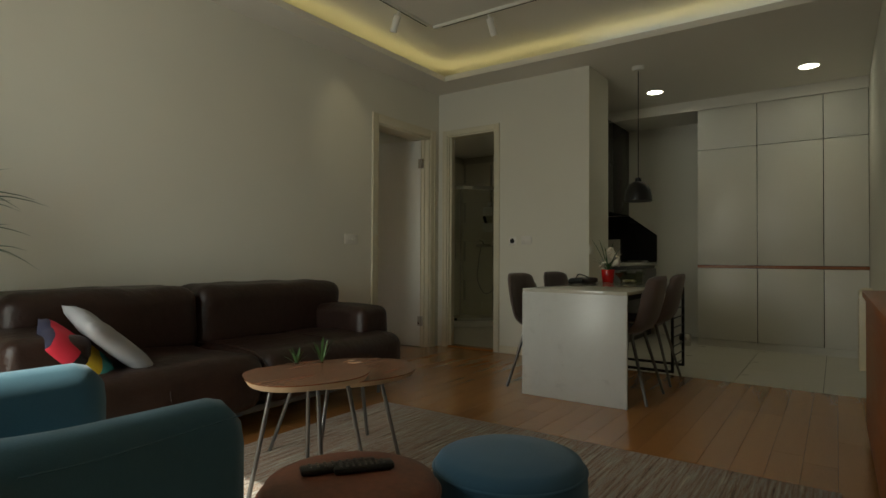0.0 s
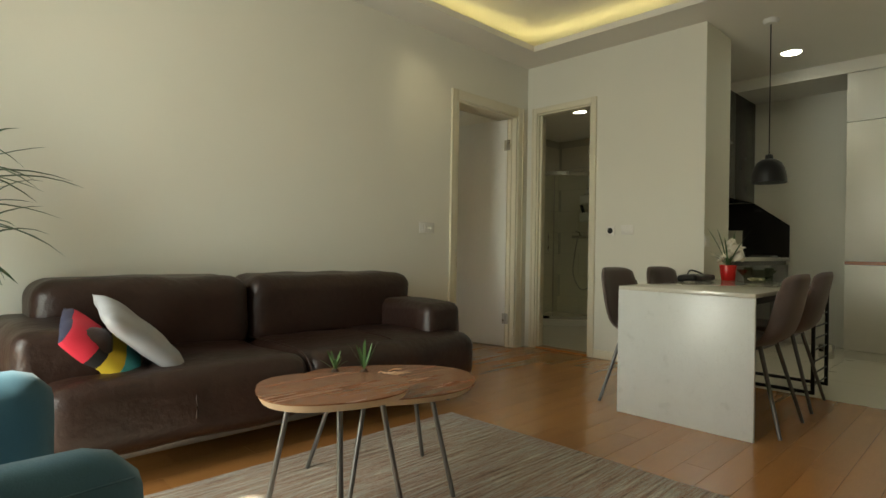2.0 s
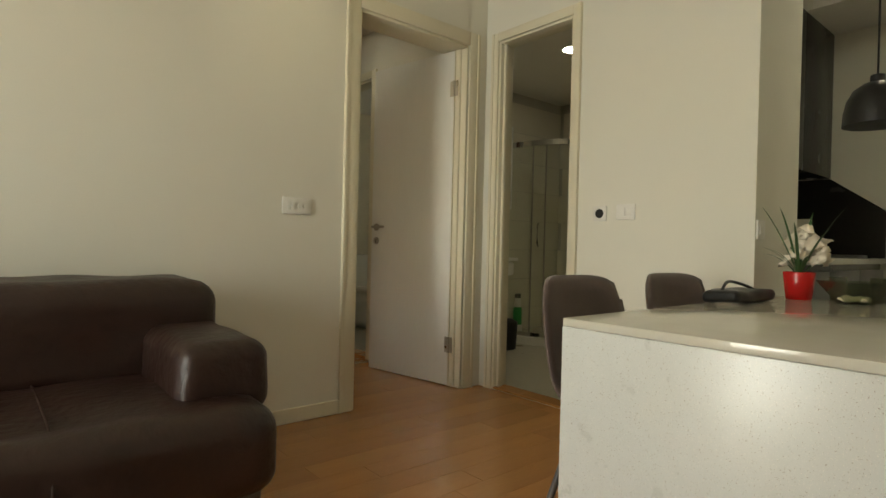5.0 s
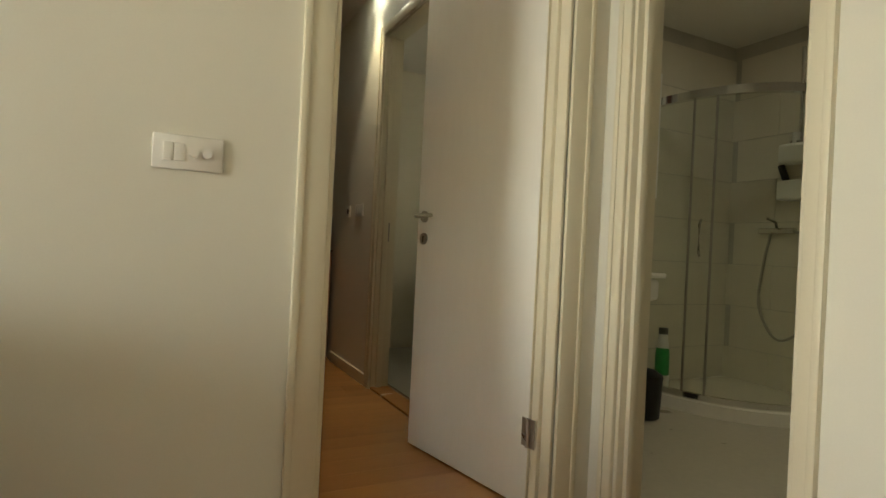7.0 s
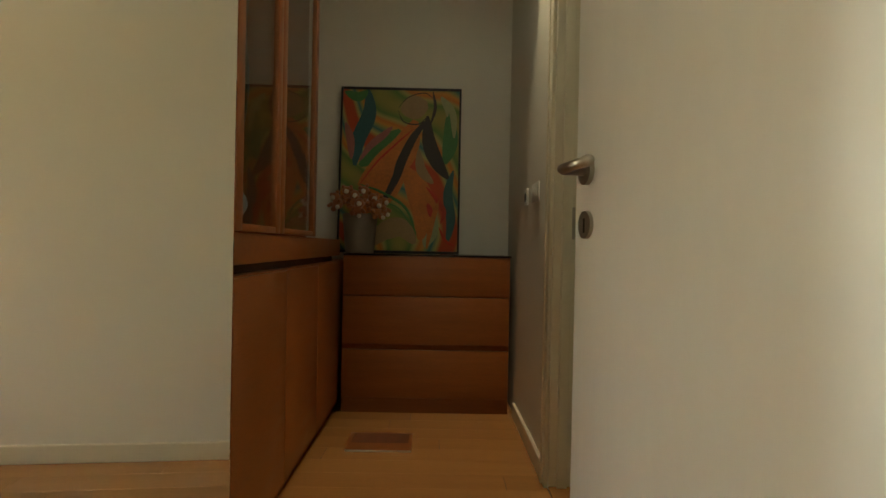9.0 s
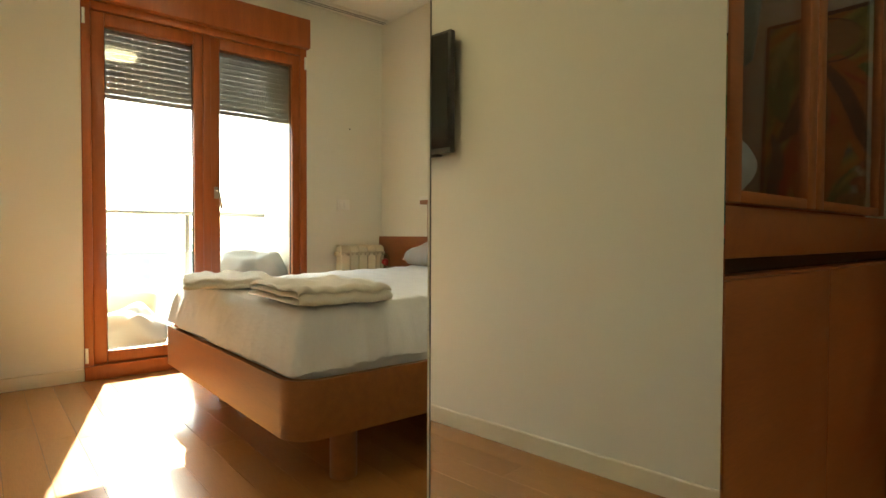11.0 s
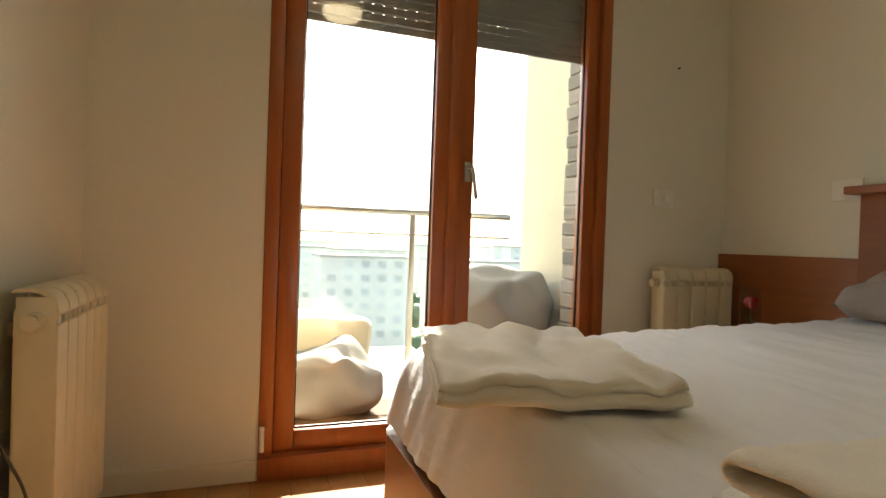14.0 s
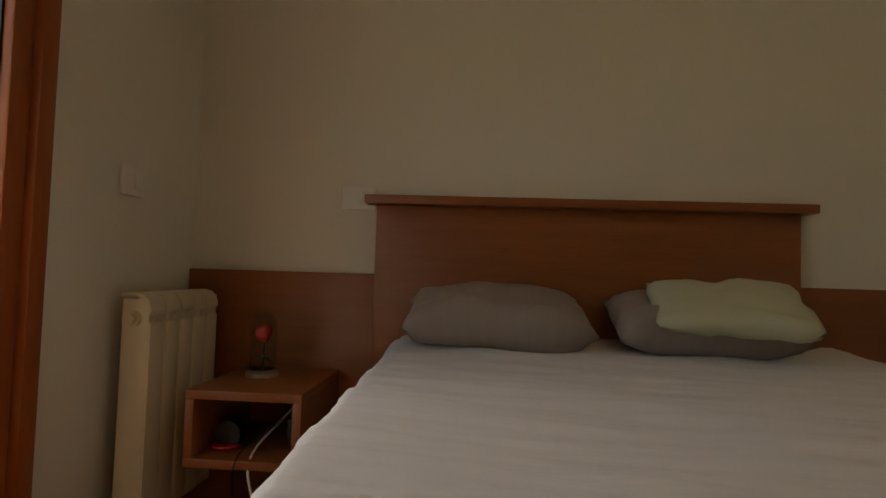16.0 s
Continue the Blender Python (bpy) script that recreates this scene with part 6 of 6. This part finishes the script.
t = thing("toilet", (0.9, 2.4, 0), "white toilet in the second bathroom", "toilet")
part("bowl", puff(0.6, 1.0, 2.2, 2.75, 0.0, 0.40, n=10, e=0.6), PLASTIC, t, smooth=True)
part("lid", puff(0.6, 1.0, 2.2, 2.72, 0.402, 0.45, n=10, e=0.9), PLASTIC, t, smooth=True)
part("cistern", box(0.62, 0.98, 2.76, 2.95, 0.40, 0.80, 0.02), PLASTIC, t)
t = thing("vanity_light", (1.55, 1.9, 1.75), "slim white mirror lamp in the second bathroom", "lamp")
part("bar", box(1.55, 1.598, 1.6, 2.2, 1.75, 1.78, 0.004), CHROME, t)
part("tube", box(1.545, 1.549, 1.62, 2.18, 1.755, 1.775), BULB, t)

# ---- balcony ----
struct("balcony_floor", box(-6.45, XW - 0.22, -0.6, 2.36, -0.16, -0.03), CONCRETE, "pale concrete balcony floor")
struct("balcony_cheek", box(-5.70, -5.10, 2.34, 2.60, -0.16, 3.1), PLASTER, "cream rendered balcony side wall")
# out-of-sight box added only to shade the bed from direct sun
struct("facade_upper", box(-8.2, XW - 0.22, 2.28, 6.0, 3.35, 6.2), PLASTER, "unseen block added above to keep the sun off the bed")
b = box(XW - 0.222, XW - 0.2201, -0.6, 0.745, -0.16, 3.1)
bx(b, XW - 0.222, XW - 0.2201, 2.235, 2.34, -0.16, 3.1)
struct("facade_render", b, PLASTER, "cream rendered house wall outside")
t = thing("balcony_railing", (-6.3, 1.0, 0), "steel balcony railing with glass infill panels", "railing")
part("handrail", rod((-6.3, -0.55, 1.085), (-6.3, 2.55, 1.085), 0.022, seg=14), NICKEL, t)
part("mid_rail", rod((-6.3, -0.55, 0.93), (-6.3, 2.55, 0.93), 0.008, seg=10), NICKEL, t)
for y in (-0.4, 0.7, 1.80):
    p = part("post", box(-6.315, -6.285, y - 0.02, y + 0.02, -0.03, 1.07, 0.003), NICKEL, t)
    part("foot", box(-6.36, -6.24, y - 0.05, y + 0.05, -0.03, -0.015, 0.003), NICKEL, p)
for ya, yb in ((-0.36, 0.66), (0.74, 1.76), (1.84, 2.5)):
    g = part("panel", box(-6.304, -6.296, ya, yb, 0.08, 0.90), GLASS, t, "clear glass infill panel")
    g.visible_shadow = False
t = thing("bean_bag", (-5.45, 2.05, -0.03), "slumped grey canvas bean bag on the balcony", "bean bag", "balcony bean bags")
part("bag", puff(-5.85, -5.08, 1.66, 2.33, -0.03, 0.52, n=24, e=0.95, wob=0.05, freq=4.5, seed=3), BAGF, t, smooth=True)
part("gathered_top", puff(-5.78, -5.12, 1.72, 2.32, 0.30, 0.74, n=26, e=0.9, wob=0.045, freq=7, seed=6), BAGF, t, smooth=True)
t = thing("bean_bag", (-5.75, 1.15, -0.03), "slumped grey and cream bean bag on the balcony", "bean bag", "balcony bean bags")
part("bag", puff(-6.2, -5.25, 0.62, 1.38, -0.03, 0.30, n=20, e=0.95, wob=0.08, freq=5.0, seed=8), BAGF, t, smooth=True)
part("cream_side", puff(-6.22, -5.7, 0.70, 1.45, 0.12, 0.42, n=16, e=0.95, wob=0.06, freq=4, seed=9), BAGL, t, smooth=True)

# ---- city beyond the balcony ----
# ground base colour lightened to paint in distant haze
GROUND_HAZED = mat("distant_ground_hazed", (0.30, 0.32, 0.25), 0.95, spread=0.4, scale=0.02, grain=0.3, bump=0, coords="Object")
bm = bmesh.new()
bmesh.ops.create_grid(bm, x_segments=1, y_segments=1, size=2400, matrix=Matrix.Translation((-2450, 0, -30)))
struct("ground", bm, GROUND_HAZED, "green city ground far below, haze painted into its colour", "ground")
# block walls and windows lightened too, haze put into their base colours
BLDW_HAZED = mat("building_white_hazed", (0.72, 0.70, 0.64), 0.9, spread=0.08, scale=0.2, grain=2, bump=0, vary=0.3)
BLDG_HAZED = mat("building_glass_hazed", (0.55, 0.56, 0.55), 0.3, spread=0.2, scale=0.5, grain=3, bump=0, vary=0.4)
wm = put_mesh("window", box(0, 0.15, -0.9, 0.9, 0, 1.5), BLDG_HAZED)
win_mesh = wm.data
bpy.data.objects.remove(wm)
rnd = random.Random(4)
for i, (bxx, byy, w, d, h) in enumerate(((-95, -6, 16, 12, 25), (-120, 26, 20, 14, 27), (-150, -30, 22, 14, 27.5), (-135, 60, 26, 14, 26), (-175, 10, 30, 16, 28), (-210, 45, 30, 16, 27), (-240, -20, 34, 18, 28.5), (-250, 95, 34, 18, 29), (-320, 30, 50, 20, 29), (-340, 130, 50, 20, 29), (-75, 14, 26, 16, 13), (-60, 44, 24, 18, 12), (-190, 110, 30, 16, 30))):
    t = thing("apartment_building", (bxx, byy, -30), "far concrete apartment block, haze painted into its pale colours", "building", "far apartment blocks")
    part("wall", box(bxx - d, bxx, byy - w / 2, byy + w / 2, -30, -30 + h), BLDW_HAZED, t, smooth=False)
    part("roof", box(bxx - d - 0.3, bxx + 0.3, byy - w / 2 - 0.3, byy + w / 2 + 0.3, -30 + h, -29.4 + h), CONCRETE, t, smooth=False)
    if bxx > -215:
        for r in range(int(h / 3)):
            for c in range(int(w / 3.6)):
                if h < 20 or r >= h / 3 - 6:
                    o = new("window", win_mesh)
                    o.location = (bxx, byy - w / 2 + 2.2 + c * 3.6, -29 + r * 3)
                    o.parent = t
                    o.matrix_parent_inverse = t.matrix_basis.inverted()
bm = bmesh.new()
for i in range(420):
    x = -rnd.uniform(45, 420)
    y = rnd.uniform(-0.35, 0.75) * abs(x) + 5
    s = rnd.uniform(2.0, 4.5)
    m_ = Matrix.Translation((x, y, -30 + rnd.uniform(2, 9))) @ Matrix.Diagonal((s, s, s * rnd.uniform(0.7, 1.2), 1))
    made = bmesh.ops.create_icosphere(bm, subdivisions=2, radius=1.0, matrix=m_)["verts"]
    for v in made:
        v.co += noise.noise_vector(v.co * 0.8) * 1.0
tagged(put_mesh("far_trees", bm, LEAF, True), "hazy green tree crowns between the blocks", "trees", kind="stuff")

# ---- floor pieces, bricks and wall tiles ----
plank_meshes = {}


def plank_mesh(ln, w, material, hgt=0.004):
    key = (round(ln, 3), round(w, 3), material.name)
    if key not in plank_meshes:
        ob = put_mesh("plank", box(0.0008, ln - 0.0008, 0.0006, w - 0.0006, -hgt, 0.0, 0.0005, seg=1), material)
        plank_meshes[key] = ob.data
        bpy.data.objects.remove(ob)
    return plank_meshes[key]


def lay(parent, name, x, y, ln, w, material, z=0.0):
    o = new(name, plank_mesh(ln, w, material))
    o.location = (x, y, z)
    o.parent = parent
    return o


def planks(name, x0, x1, y0, y1, w, seed, label, skip=None):
    rnd = random.Random(seed)
    f = tagged(new(name), label, "floor", kind="structure")
    y = y0
    while y < y1 - 0.01:
        ww = min(w, y1 - y)
        x = x0
        first = rnd.choice((0.3, 0.55, 0.8, 1.05))
        while x < x1 - 0.01:
            ln = min(first or rnd.choice((0.8, 1.0, 1.2, 1.4)), x1 - x)
            if x1 - x - ln < 0.15:
                ln = x1 - x
            first = None
            lay(f, "plank", x, y, ln, ww, PARQUET)
            x += ln
        y += w
    return f


planks("floor_living", -5.6, -0.102, -4.35, 0.0, 0.135, 1, "warm oak strip parquet in the living room")
planks("floor_bedroom", XW, XH, YS, 3.15, 0.135, 2, "warm oak strip parquet in bedroom and hall")
planks("floor_doorway", -0.985, -0.16, 0.0, YS, 0.10, 3, "warm oak strip parquet in the doorway")
planks("floor_pier", -0.102, 0.0, -1.695, 0.0, 0.135, 4, "warm oak strip parquet at the bathroom wall")
f = tagged(new("floor_kitchen"), "large pale beige kitchen floor tiles with dark joints", "floor", kind="structure")
for i in range(4):
    for j in range(5):
        xa, ya = -0.10 + i * 0.70, -3.80 + 0.345 + j * 0.575 - 0.575
        xb, yb = min(xa + 0.70, 2.39), ya + 0.575
        ya = max(ya, -3.80)
        if yb > -1.0:
            yb = -1.0
        if yb - ya > 0.03 and xb - xa > 0.03 and not (xb <= 0.0 and ya > -1.69):
            o = lay(f, "tile", xa + 0.001, ya + 0.001, xb - xa - 0.003, yb - ya - 0.003, TILE)
wt = tagged(new("wall_tiles"), "large white bathroom wall tiles with faint joints", "wall tiles", kind="structure")
tm = {}
def wall_tile(sx, sy, sz, at):
    key = (sx, sy, sz)
    if key not in tm:
        ob = put_mesh("tile", box(0, sx, 0, sy, 0, sz, 0.0015, seg=1), WTILE)
        tm[key] = ob.data
        bpy.data.objects.remove(ob)
    o = new("tile", tm[key])
    o.location, o.parent = at, wt
for k in range(8):
    for j in range(4):
        wall_tile(0.008, 0.597, 0.297, (2.352, -0.93 + j * 0.6 - (0.3 if k % 2 else 0) + 0.0, k * 0.30 + 0.004))
    for i in range(4):
        wall_tile(0.597, 0.008, 0.297, (0.12 + i * 0.58 - 0.0 + (0.02 if k % 2 else 0), 1.212, k * 0.30 + 0.004))
bw = tagged(new("brick_pier"), "grey brick strip at the balcony side wall", "bricks", kind="structure")
bmesh_brick = put_mesh("brick", box(-0.105, 0.105, 0, 0.10, 0, 0.064, 0.004, seg=1), BRICK)
brick_mesh = bmesh_brick.data
bpy.data.objects.remove(bmesh_brick)
for k in range(41):
    o = new("brick", brick_mesh)
    o.location, o.parent = (-4.995 + rnd.uniform(-0.012, 0.012), 2.264 + rnd.uniform(-0.005, 0.008), -0.03 + k * 0.075 + rnd.uniform(-0.003, 0.003)), bw
    o.scale, o.rotation_euler = (rnd.uniform(0.90, 1.05), 1.0, rnd.uniform(0.94, 1.10)), (0, rnd.uniform(-0.02, 0.02), rnd.uniform(-0.02, 0.02))
struct("brick_mortar", box(-5.098, -4.895, 2.28, 2.60, -0.16, 3.1), CONCRETE, "mortar behind the brick strip")
